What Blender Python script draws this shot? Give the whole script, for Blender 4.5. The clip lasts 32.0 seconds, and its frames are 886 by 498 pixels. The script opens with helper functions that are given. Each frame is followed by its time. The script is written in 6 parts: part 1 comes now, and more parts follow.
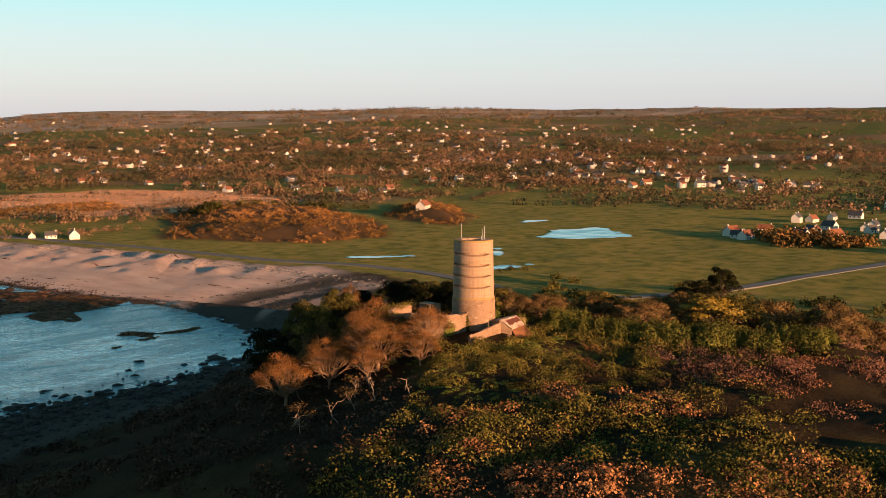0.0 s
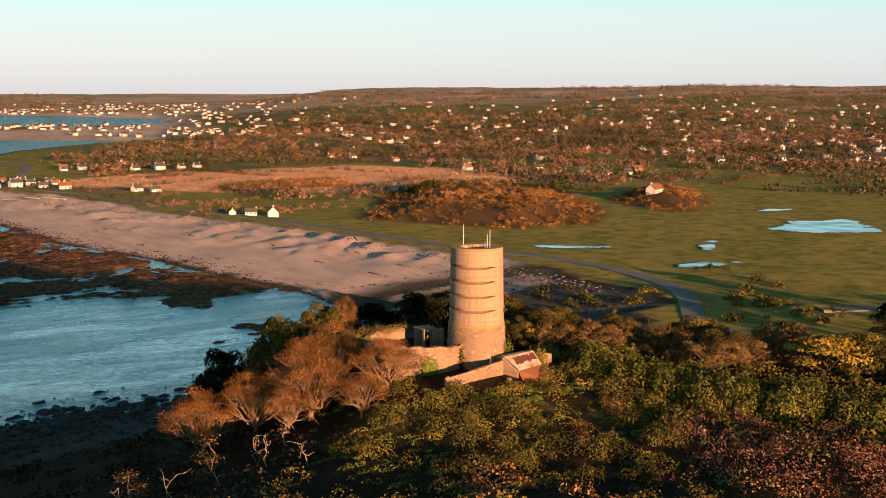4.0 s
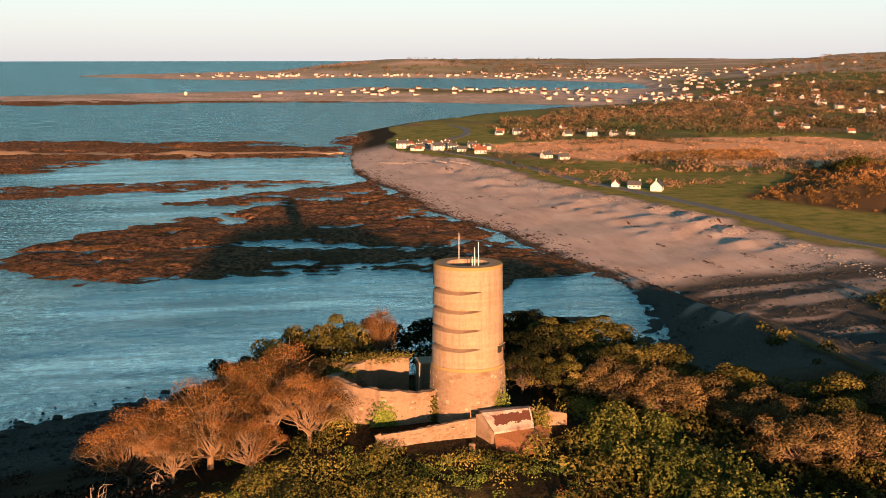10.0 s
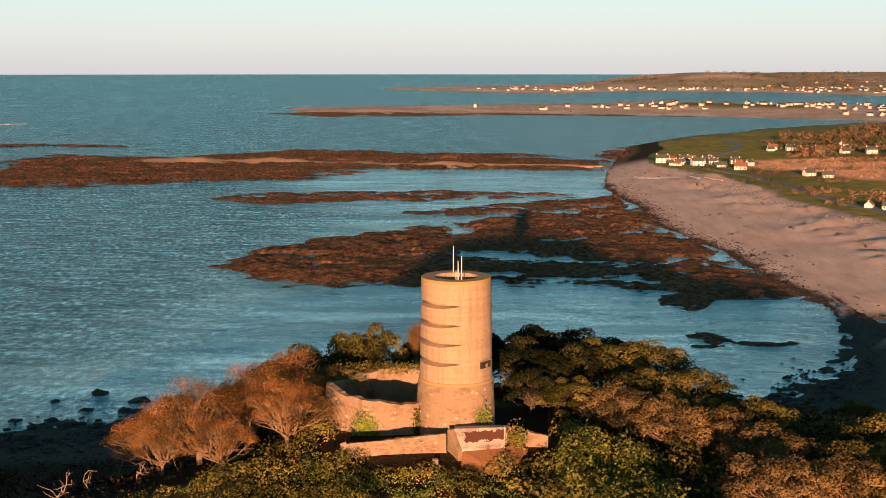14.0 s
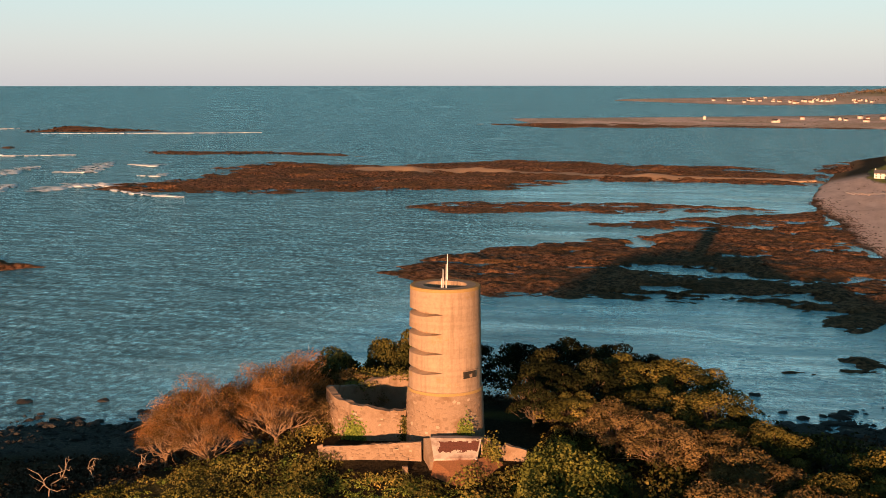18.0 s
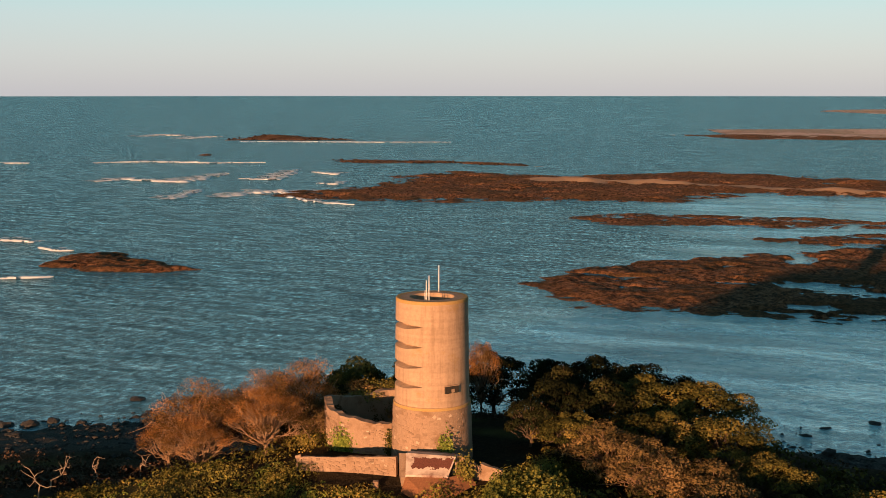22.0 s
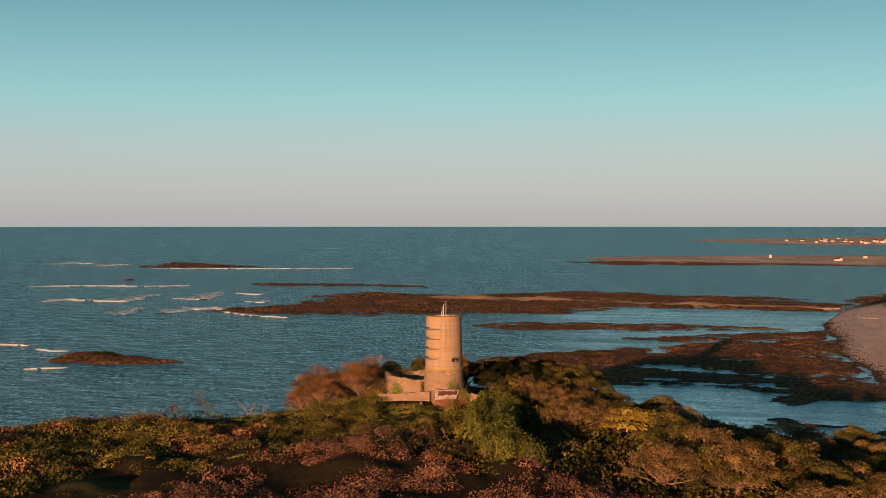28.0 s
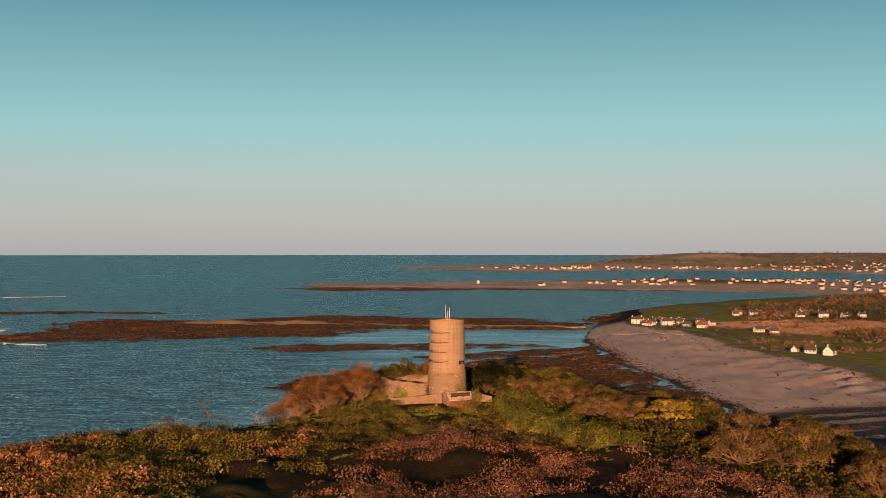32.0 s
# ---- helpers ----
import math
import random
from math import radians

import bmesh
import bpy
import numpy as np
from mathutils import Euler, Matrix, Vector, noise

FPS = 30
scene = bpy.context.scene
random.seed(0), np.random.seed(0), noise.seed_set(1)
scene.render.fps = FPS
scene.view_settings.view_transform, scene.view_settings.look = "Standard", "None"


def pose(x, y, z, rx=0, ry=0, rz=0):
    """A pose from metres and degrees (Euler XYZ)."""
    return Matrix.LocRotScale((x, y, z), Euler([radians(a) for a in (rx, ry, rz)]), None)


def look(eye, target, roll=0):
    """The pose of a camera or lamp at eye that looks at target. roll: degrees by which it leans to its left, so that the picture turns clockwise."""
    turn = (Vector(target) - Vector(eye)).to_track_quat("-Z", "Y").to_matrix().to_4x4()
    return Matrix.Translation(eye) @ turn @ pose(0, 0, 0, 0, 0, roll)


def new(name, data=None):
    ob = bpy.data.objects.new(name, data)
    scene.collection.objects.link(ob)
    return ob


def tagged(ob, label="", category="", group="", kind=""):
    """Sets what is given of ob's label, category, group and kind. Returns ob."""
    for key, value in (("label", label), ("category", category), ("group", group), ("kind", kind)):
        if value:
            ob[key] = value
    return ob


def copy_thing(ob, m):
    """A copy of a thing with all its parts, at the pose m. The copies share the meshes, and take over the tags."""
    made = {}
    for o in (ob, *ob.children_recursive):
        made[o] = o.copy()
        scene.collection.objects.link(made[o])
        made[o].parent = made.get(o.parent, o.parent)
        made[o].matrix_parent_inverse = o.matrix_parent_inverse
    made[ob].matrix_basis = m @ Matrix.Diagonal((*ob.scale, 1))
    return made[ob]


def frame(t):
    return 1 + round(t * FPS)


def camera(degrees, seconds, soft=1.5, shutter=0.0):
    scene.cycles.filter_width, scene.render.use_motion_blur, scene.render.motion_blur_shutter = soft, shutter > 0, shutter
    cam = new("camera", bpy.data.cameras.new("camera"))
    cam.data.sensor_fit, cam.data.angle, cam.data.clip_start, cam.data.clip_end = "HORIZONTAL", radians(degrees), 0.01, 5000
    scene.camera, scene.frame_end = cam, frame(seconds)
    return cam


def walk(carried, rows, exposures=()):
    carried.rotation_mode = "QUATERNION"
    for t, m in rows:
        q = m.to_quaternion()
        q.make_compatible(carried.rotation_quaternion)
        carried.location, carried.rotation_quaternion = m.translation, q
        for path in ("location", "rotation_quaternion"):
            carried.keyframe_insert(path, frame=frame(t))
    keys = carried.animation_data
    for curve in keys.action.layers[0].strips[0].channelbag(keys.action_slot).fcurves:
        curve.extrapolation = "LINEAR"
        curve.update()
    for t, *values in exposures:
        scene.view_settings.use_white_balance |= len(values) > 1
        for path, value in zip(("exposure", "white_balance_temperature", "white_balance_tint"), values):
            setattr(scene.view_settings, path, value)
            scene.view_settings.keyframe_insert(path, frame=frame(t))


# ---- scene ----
cam = camera(39.7, 32.0, 0.7)

# the camera's line: seconds, x, y, z, pitch, heading, roll
PATH = [
    (0.0, -188.39, -163.13, 78.88, -6.276, 47.679, 0.142),
    (0.5, -176.26, -160.00, 78.52, -6.358, 46.310, 0.147),
    (1.0, -165.38, -157.98, 78.03, -6.415, 44.849, 0.105),
    (1.5, -155.87, -157.08, 77.46, -6.456, 43.285, -0.009),
    (2.0, -146.64, -156.43, 76.98, -6.527, 41.591, -0.123),
    (2.5, -136.56, -155.29, 76.78, -6.664, 39.719, -0.149),
    (3.0, -126.32, -154.07, 76.81, -6.862, 37.725, -0.126),
    (3.5, -116.65, -153.28, 76.92, -7.078, 35.684, -0.092),
    (5.5, -80.97, -145.43, 76.75, -8.010, 27.462, 0.007),
    (6.0, -73.24, -143.25, 76.81, -8.247, 25.466, 0.017),
    (6.5, -65.78, -140.87, 76.85, -8.501, 23.451, 0.016),
    (7.0, -58.77, -138.22, 76.87, -8.749, 21.472, -0.004),
    (7.5, -52.22, -135.36, 76.95, -8.997, 19.531, -0.019),
    (8.0, -46.27, -133.50, 77.03, -9.183, 17.587, -0.019),
    (8.5, -41.25, -133.99, 77.09, -9.192, 15.659, -0.010),
    (9.0, -36.68, -135.47, 77.13, -9.099, 13.780, -0.000),
    (9.5, -32.06, -136.49, 77.13, -9.019, 11.943, -0.000),
    (10.0, -27.44, -137.27, 77.12, -8.948, 10.125, -0.000),
    (10.5, -22.91, -137.99, 77.16, -8.878, 8.319, -0.000),
    (11.0, -18.43, -138.55, 77.15, -8.807, 6.538, -0.000),
    (11.5, -13.92, -138.84, 77.07, -8.717, 4.775, -0.000),
    (12.0, -9.34, -138.66, 76.96, -8.610, 2.993, -0.000),
    (12.5, -4.76, -138.06, 76.85, -8.518, 1.175, -0.000),
    (13.0, -0.30, -137.75, 76.78, -8.452, -0.627, -0.000),
    (13.5, 4.00, -137.96, 76.82, -8.399, -2.360, -0.000),
    (14.0, 8.19, -138.18, 76.92, -8.340, -4.014, 0.000),
    (14.5, 12.29, -138.24, 77.01, -8.268, -5.611, 0.000),
    (16.5, 26.60, -135.58, 76.72, -7.976, -11.340, 0.000),
    (17.0, 29.79, -134.75, 76.71, -7.925, -12.665, 0.000),
    (17.5, 32.88, -133.84, 76.56, -7.873, -13.958, 0.000),
    (18.0, 35.81, -132.91, 76.44, -7.813, -15.182, 0.000),
    (18.5, 38.72, -131.96, 76.41, -7.751, -16.373, 0.000),
    (19.0, 41.68, -130.98, 76.44, -7.691, -17.573, 0.000),
    (19.5, 44.57, -129.86, 76.49, -7.646, -18.783, 0.000),
    (20.0, 47.34, -128.43, 76.48, -7.600, -19.990, 0.000),
    (20.5, 50.00, -126.65, 76.34, -7.531, -21.210, 0.000),
    (21.0, 52.60, -124.81, 76.21, -7.459, -22.444, 0.000),
    (21.5, 55.02, -123.15, 76.13, -7.395, -23.605, 0.000),
    (22.0, 57.15, -121.60, 76.09, -7.337, -24.652, 0.000),
    (22.5, 58.35, -120.21, 75.92, -7.301, -25.316, 0.000),
    (23.0, 61.07, -123.69, 75.90, -6.990, -25.704, 0.000),
    (23.5, 67.84, -136.08, 76.09, -6.174, -26.000, 0.000),
    (24.0, 75.19, -150.24, 76.45, -5.359, -26.154, -0.000),
    (24.5, 82.72, -165.35, 76.58, -4.707, -26.241, -0.000),
    (25.0, 89.87, -182.13, 76.70, -4.000, -26.024, -0.000),
    (25.5, 96.34, -200.04, 76.95, -3.257, -25.506, -0.000),
    (27.5, 98.63, -257.71, 75.08, -1.400, -20.945, -0.000),
    (28.0, 91.67, -262.27, 74.64, -1.248, -19.304, -0.000),
    (28.5, 84.08, -266.42, 74.10, -1.096, -17.581, -0.000),
    (29.0, 75.60, -269.83, 73.36, -0.928, -15.751, -0.000),
    (29.5, 66.35, -272.16, 72.42, -0.734, -13.833, -0.000),
    (30.0, 56.94, -273.65, 71.52, -0.534, -11.912, -0.000),
    (30.5, 47.87, -275.37, 70.87, -0.358, -10.043, -0.000),
    (31.0, 38.86, -277.73, 70.32, -0.194, -8.168, -0.000),
    (31.5, 29.63, -280.31, 69.70, -0.023, -6.241, -0.000),
    (32.0, 20.33, -282.79, 69.07, 0.138, -4.297, -0.000),
]
EXPOSURES = [(0.0, 1.2), (4.0, 1.3), (8.0, 1.41), (13.0, 1.25), (19.0, 1.05), (23.0, 0.9), (25.5, 0.74), (28.0, 0.58), (32.0, 0.51)]
SKY_STRENGTH = 0.03
SKY_GRADE = [(0.0, (0.235, 0.24, 0.272)), (1.0, (0.006, 0.024, 0.032)), (0.03, (0.24, 0.258, 0.288)), (0.06, (0.225, 0.272, 0.3)), (0.1, (0.15, 0.295, 0.315)), (0.2, (0.037, 0.14, 0.168)), (0.4, (0.009, 0.038, 0.05))]
SUN_STRENGTH, SUN_COLOUR = 5.0, (1.0, 0.52, 0.255)

def heading_pose(x, y, z, pitch, heading, roll):
    p, h = radians(pitch), radians(heading)
    way = Vector((math.sin(h) * math.cos(p), math.cos(h) * math.cos(p), math.sin(p)))
    return look((x, y, z), Vector((x, y, z)) + way, -roll)


walk(cam, [(r[0], heading_pose(*r[1:])) for r in PATH], EXPOSURES)

# ---- light: a low winter sun in the south, clear sky ----
SUN_ELEVATION, SUN_HEADING = 5.7, 180.6   # heading clockwise from +y
world = bpy.data.worlds.new("sky")
scene.world = world
world.use_nodes = True
wn, wl = world.node_tree.nodes, world.node_tree.links
sky = wn.new("ShaderNodeTexSky")
sky.sky_type, sky.sun_disc = "NISHITA", False
sky.sun_elevation, sky.sun_rotation = radians(SUN_ELEVATION), radians(SUN_HEADING)
sky.air_density, sky.dust_density, sky.ozone_density = 1.0, 0.6, 2.0
wl.new(sky.outputs["Color"], wn["Background"].inputs["Color"])
wn["Background"].inputs["Strength"].default_value = SKY_STRENGTH
# the clear air's own gradient: pale at the horizon, teal above
where = wn.new("ShaderNodeTexCoord")
split = wn.new("ShaderNodeSeparateXYZ")
wl.new(where.outputs["Generated"], split.inputs["Vector"])
grade = wn.new("ShaderNodeValToRGB")
for k, (pos, colour) in enumerate(SKY_GRADE):
    e = grade.color_ramp.elements[k] if k < 2 else grade.color_ramp.elements.new(pos)
    e.position, e.color = pos, (*colour, 1)
wl.new(split.outputs["Z"], grade.inputs["Fac"])
clear = wn.new("ShaderNodeBackground")
wl.new(grade.outputs["Color"], clear.inputs["Color"])
both = wn.new("ShaderNodeAddShader")
wl.new(wn["Background"].outputs["Background"], both.inputs[0])
wl.new(clear.outputs["Background"], both.inputs[1])
wl.new(both.outputs["Shader"], wn["World Output"].inputs["Surface"])
lamp = bpy.data.lights.new("sun", "SUN")
lamp.energy, lamp.angle, lamp.color = SUN_STRENGTH, radians(0.55), SUN_COLOUR
sun_ob = new("sun", lamp)
se, sh = radians(SUN_ELEVATION), radians(SUN_HEADING)
toward_sun = Vector((math.sin(sh) * math.cos(se), math.cos(sh) * math.cos(se), math.sin(se)))
sun_ob.matrix_world = look(toward_sun * 300, (0, 0, 0))
# ---- numeric helpers ----
rng = np.random.default_rng(7)
LATTICE = np.random.default_rng(11).random((256, 256))


def vnoise(x, y):
    """Smooth value noise, 0 to 1."""
    xi, yi = np.floor(x).astype(int), np.floor(y).astype(int)
    u, v = x - xi, y - yi
    u, v = u * u * (3 - 2 * u), v * v * (3 - 2 * v)
    x0, x1, y0, y1 = xi % 256, (xi + 1) % 256, yi % 256, (yi + 1) % 256
    a = LATTICE[x0, y0] * (1 - u) + LATTICE[x1, y0] * u
    b = LATTICE[x0, y1] * (1 - u) + LATTICE[x1, y1] * u
    return a * (1 - v) + b * v


def fbm(x, y, octaves=4, gain=0.5):
    """Fractal noise, about -1 to 1."""
    out, amp, total = np.zeros_like(np.asarray(x, float)), 1.0, 0.0
    for k in range(octaves):
        out = out + amp * (vnoise(x * 2 ** k + 17.3 * k, y * 2 ** k + 5.1 * k) * 2 - 1)
        total += amp
        amp *= gain
    return out / total


def smooth(a, b, x):
    t = np.clip((x - a) / (b - a), 0, 1)
    return t * t * (3 - 2 * t)


def inside(x, y, poly):
    """Signed distance to a polygon, positive inside."""
    x, y = np.asarray(x, float), np.asarray(y, float)
    d = np.full(x.shape, 1e18)
    odd = np.zeros(x.shape, bool)
    for (ax, ay), (bx, by) in zip(poly, poly[1:] + poly[:1]):
        ex, ey = bx - ax, by - ay
        t = np.clip(((x - ax) * ex + (y - ay) * ey) / (ex * ex + ey * ey), 0, 1)
        d = np.minimum(d, (x - ax - t * ex) ** 2 + (y - ay - t * ey) ** 2)
        if ay != by:
            cross = ((ay > y) != (by > y)) & (x < (bx - ax) * (y - ay) / (by - ay) + ax)
            odd ^= cross
    return np.where(odd, 1, -1) * np.sqrt(d)


# ---- materials ----
def material(name, rough=0.8, metal=0.0, spec=0.5):
    m = bpy.data.materials.new(name)
    m.use_nodes = True
    b = m.node_tree.nodes["Principled BSDF"]
    b.inputs["Roughness"].default_value, b.inputs["Metallic"].default_value = rough, metal
    b.inputs["Specular IOR Level"].default_value = spec
    return m, m.node_tree.nodes, m.node_tree.links, b


def rgb(c):
    return (*c, 1.0)


def noise_node(n, l, scale, detail=6.0, rough=0.6, coords=None):
    t = n.new("ShaderNodeTexNoise")
    t.inputs["Scale"].default_value, t.inputs["Detail"].default_value, t.inputs["Roughness"].default_value = scale, detail, rough
    if coords:
        l.new(coords, t.inputs["Vector"])
    return t.outputs["Fac"]


def ramp_node(n, l, fac, stops):
    r = n.new("ShaderNodeValToRGB")
    e = r.color_ramp.elements
    e[0].position, e[0].color = stops[0][0], rgb(stops[0][1])
    e[1].position, e[1].color = stops[-1][0], rgb(stops[-1][1])
    for pos, c in stops[1:-1]:
        e.new(pos).color = rgb(c)
    l.new(fac, r.inputs["Fac"])
    return r.outputs["Color"]


def mix_node(n, l, fac, a, b, blend="MIX"):
    m = n.new("ShaderNodeMix")
    m.data_type, m.blend_type = "RGBA", blend
    for socket, value in (("Factor", fac), ("A", a), ("B", b)):
        if isinstance(value, bpy.types.NodeSocket):
            l.new(value, m.inputs[socket])
        elif socket == "Factor":
            m.inputs[socket].default_value = value
        else:
            m.inputs[socket].default_value = rgb(value)
    return m.outputs["Result"]


def bump_node(n, l, height, strength, distance, target):
    b = n.new("ShaderNodeBump")
    b.inputs["Strength"].default_value, b.inputs["Distance"].default_value = strength, distance
    l.new(height, b.inputs["Height"])
    l.new(b.outputs["Normal"], target.inputs["Normal"])


def world_coords(n, l, scale=(1, 1, 1)):
    g = n.new("ShaderNodeNewGeometry")
    m = n.new("ShaderNodeMapping")
    m.inputs["Scale"].default_value = scale
    l.new(g.outputs["Position"], m.inputs["Vector"])
    return m.outputs["Vector"]


def surface(name, dark, light, scale=1.0, rough=0.85, bump=0.3, stain=None, distance=0.05, spec=0.3):
    """A mottled surface: coarse stains and fine grain."""
    m, n, l, b = material(name, rough, 0, spec)
    c = world_coords(n, l)
    fine = noise_node(n, l, 6 * scale, 8, 0.7, c)
    base = ramp_node(n, l, fine, [(0.3, dark), (0.7, light)])
    if stain:
        coarse = noise_node(n, l, 0.5 * scale, 5, 0.6, c)
        mask = ramp_node(n, l, coarse, [(0.5, (0, 0, 0)), (0.66, (1, 1, 1))])
        base = mix_node(n, l, mask, base, stain)
    l.new(base, b.inputs["Base Color"])
    bump_node(n, l, fine, bump, distance, b)
    return m


def attribute(n, name):
    a = n.new("ShaderNodeAttribute")
    a.attribute_name = name
    return a.outputs["Fac"]


def leaf_material(name, stops, rough=0.7, toned=0.72):
    """Foliage: every bush or bough has a tone of its own, and every leaf tuft strays from it a little."""
    m, n, l, b = material(name, rough, 0, 0.03)
    g = n.new("ShaderNodeNewGeometry")
    tone = n.new("ShaderNodeMix")
    tone.data_type = "FLOAT"
    tone.inputs["Factor"].default_value = toned
    l.new(g.outputs["Random Per Island"], tone.inputs["A"])
    l.new(attribute(n, "tone"), tone.inputs["B"])
    c = ramp_node(n, l, tone.outputs["Result"], stops)
    patch = noise_node(n, l, 0.25, 3, 0.5, world_coords(n, l))
    c = mix_node(n, l, ramp_node(n, l, patch, [(0.4, (0.65, 0.65, 0.65)), (0.62, (1.25, 1.2, 1.1))]), c, c, "MIX")
    shade = mix_node(n, l, 1.0, c, ramp_node(n, l, patch, [(0.35, (0.6, 0.6, 0.6)), (0.65, (1.3, 1.25, 1.15))]), "MULTIPLY")
    l.new(shade, b.inputs["Base Color"])
    return m


def make_ground():
    m, n, l, b = material("land", 0.95, 0, 0.03)
    c = world_coords(n, l)
    fine, mid, wide = noise_node(n, l, 2.2, 8, 0.7, c), noise_node(n, l, 0.12, 6, 0.6, c), noise_node(n, l, 0.015, 4, 0.55, c)
    soil = ramp_node(n, l, fine, [(0.3, (0.018, 0.014, 0.009)), (0.55, (0.045, 0.032, 0.018)), (0.75, (0.085, 0.058, 0.028))])
    green = ramp_node(n, l, mid, [(0.3, (0.13, 0.14, 0.035)), (0.45, (0.24, 0.22, 0.052)), (0.58, (0.34, 0.27, 0.075)), (0.72, (0.38, 0.25, 0.1))])
    fields = n.new("ShaderNodeTexVoronoi")
    fields.inputs["Scale"].default_value = 0.0075
    l.new(c, fields.inputs["Vector"])
    tone = n.new("ShaderNodeSeparateColor")
    l.new(fields.outputs["Color"], tone.inputs["Color"])
    plots = ramp_node(n, l, tone.outputs["Red"], [(0.0, (0.15, 0.17, 0.045)), (0.3, (0.2, 0.18, 0.06)), (0.5, (0.26, 0.165, 0.09)), (0.7, (0.13, 0.15, 0.045)), (1.0, (0.36, 0.22, 0.13))])
    reed = ramp_node(n, l, mid, [(0.3, (0.68, 0.33, 0.17)), (0.6, (0.9, 0.52, 0.31)), (0.8, (0.74, 0.4, 0.22))])
    scrub = ramp_node(n, l, fine, [(0.3, (0.08, 0.045, 0.025)), (0.6, (0.2, 0.11, 0.05)), (0.8, (0.26, 0.16, 0.07))])
    streak = noise_node(n, l, 0.05, 6, 0.65, world_coords(n, l, (2.2, 0.6, 1)))
    sand = ramp_node(n, l, streak, [(0.3, (0.56, 0.385, 0.315)), (0.5, (0.7, 0.5, 0.42)), (0.7, (0.78, 0.59, 0.505))])
    weed = ramp_node(n, l, noise_node(n, l, 0.09, 7, 0.7, world_coords(n, l, (1.6, 0.5, 1))), [(0.61, (0, 0, 0)), (0.66, (1, 1, 1))])
    sand = mix_node(n, l, weed, sand, (0.13, 0.06, 0.035))
    stone = ramp_node(n, l, fine, [(0.3, (0.035, 0.03, 0.027)), (0.5, (0.09, 0.08, 0.07)), (0.75, (0.2, 0.17, 0.14))])
    col = soil
    for mask, value in (("plots", plots), ("grass", green), ("reed", reed), ("scrub", scrub), ("sand", sand), ("rock", stone)):
        col = mix_node(n, l, attribute(n, mask), col, value)
    l.new(col, b.inputs["Base Color"])
    bump_node(n, l, fine, 1.0, 0.6, b)
    return m


def make_water():
    m, n, l, b = material("sea", 0.4, 0, 0.0)
    c = world_coords(n, l, (0.7, 0.9, 1.0))
    depth = noise_node(n, l, 0.012, 5, 0.6, world_coords(n, l, (0.6, 1.4, 1)))
    calm = attribute(n, "calm")
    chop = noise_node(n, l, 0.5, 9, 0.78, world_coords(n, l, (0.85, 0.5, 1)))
    # light and dark sides of the wavelets, multiplied into the colour
    ripple_light = mix_node(n, l, ramp_node(n, l, calm, [(0.0, (0, 0, 0)), (1.0, (0.72, 0.72, 0.72))]), ramp_node(n, l, chop, [(0.39, (0.28, 0.32, 0.35)), (0.5, (1, 1, 1)), (0.61, (2.5, 2.2, 2.1))]), (1, 1, 1))
    sky_lanes = noise_node(n, l, 0.022, 7, 0.66, world_coords(n, l, (0.5, 1.6, 1)))
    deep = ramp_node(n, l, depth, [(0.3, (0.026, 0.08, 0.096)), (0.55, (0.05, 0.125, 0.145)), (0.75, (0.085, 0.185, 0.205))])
    # calm bay: the sky's pale reflection is painted into the base colour, in lanes
    tone = mix_node(n, l, calm, deep, ramp_node(n, l, sky_lanes, [(0.38, (0.05, 0.15, 0.175)), (0.48, (0.11, 0.27, 0.305)), (0.55, (0.24, 0.44, 0.475)), (0.64, (0.34, 0.56, 0.59))]))
    l.new(mix_node(n, l, 0.9, tone, ripple_light, "MULTIPLY"), b.inputs["Base Color"])
    turned = n.new("ShaderNodeMapping")
    turned.inputs["Rotation"].default_value, turned.inputs["Scale"].default_value = (0, 0, radians(28)), (0.16, 0.75, 1)
    l.new(n.new("ShaderNodeNewGeometry").outputs["Position"], turned.inputs["Vector"])
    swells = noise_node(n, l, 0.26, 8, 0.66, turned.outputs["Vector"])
    # lit and shaded swell faces, painted as streaks over the open sea
    swell_light = mix_node(n, l, calm, ramp_node(n, l, swells, [(0.36, (0.6, 0.62, 0.65)), (0.5, (1, 1, 1)), (0.64, (1.55, 1.45, 1.4))]), (1.05, 1.05, 1.05))
    l.new(mix_node(n, l, 1.0, b.inputs["Base Color"].links[0].from_socket, swell_light, "MULTIPLY"), b.inputs["Base Color"])
    gloss = n.new("ShaderNodeBsdfGlossy")
    gloss.inputs["Roughness"].default_value = 0.16
    gloss.inputs["Color"].default_value = (0.72, 0.93, 0.98, 1)
    small, wave = noise_node(n, l, 0.55, 5, 0.65, c), noise_node(n, l, 0.05, 3, 0.5, c)
    add = n.new("ShaderNodeMath")
    add.operation = "MULTIPLY_ADD"
    l.new(wave, add.inputs[0])
    add.inputs[1].default_value = 5.0
    l.new(small, add.inputs[2])
    bump_node(n, l, add.outputs["Value"], 1.0, 1.6, b)
    l.new(b.inputs["Normal"].links[0].from_socket, gloss.inputs["Normal"])
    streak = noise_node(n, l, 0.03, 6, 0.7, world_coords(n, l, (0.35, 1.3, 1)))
    # noise, not wave slope, sets how much sky the water mirrors
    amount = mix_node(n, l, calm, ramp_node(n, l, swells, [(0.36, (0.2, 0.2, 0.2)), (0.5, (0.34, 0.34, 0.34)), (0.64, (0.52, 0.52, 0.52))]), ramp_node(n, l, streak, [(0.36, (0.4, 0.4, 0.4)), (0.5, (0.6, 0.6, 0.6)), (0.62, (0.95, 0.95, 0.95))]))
    amount = mix_node(n, l, 0.8, amount, ripple_light, "MULTIPLY")
    mix = n.new("ShaderNodeMixShader")
    l.new(amount, mix.inputs["Fac"])
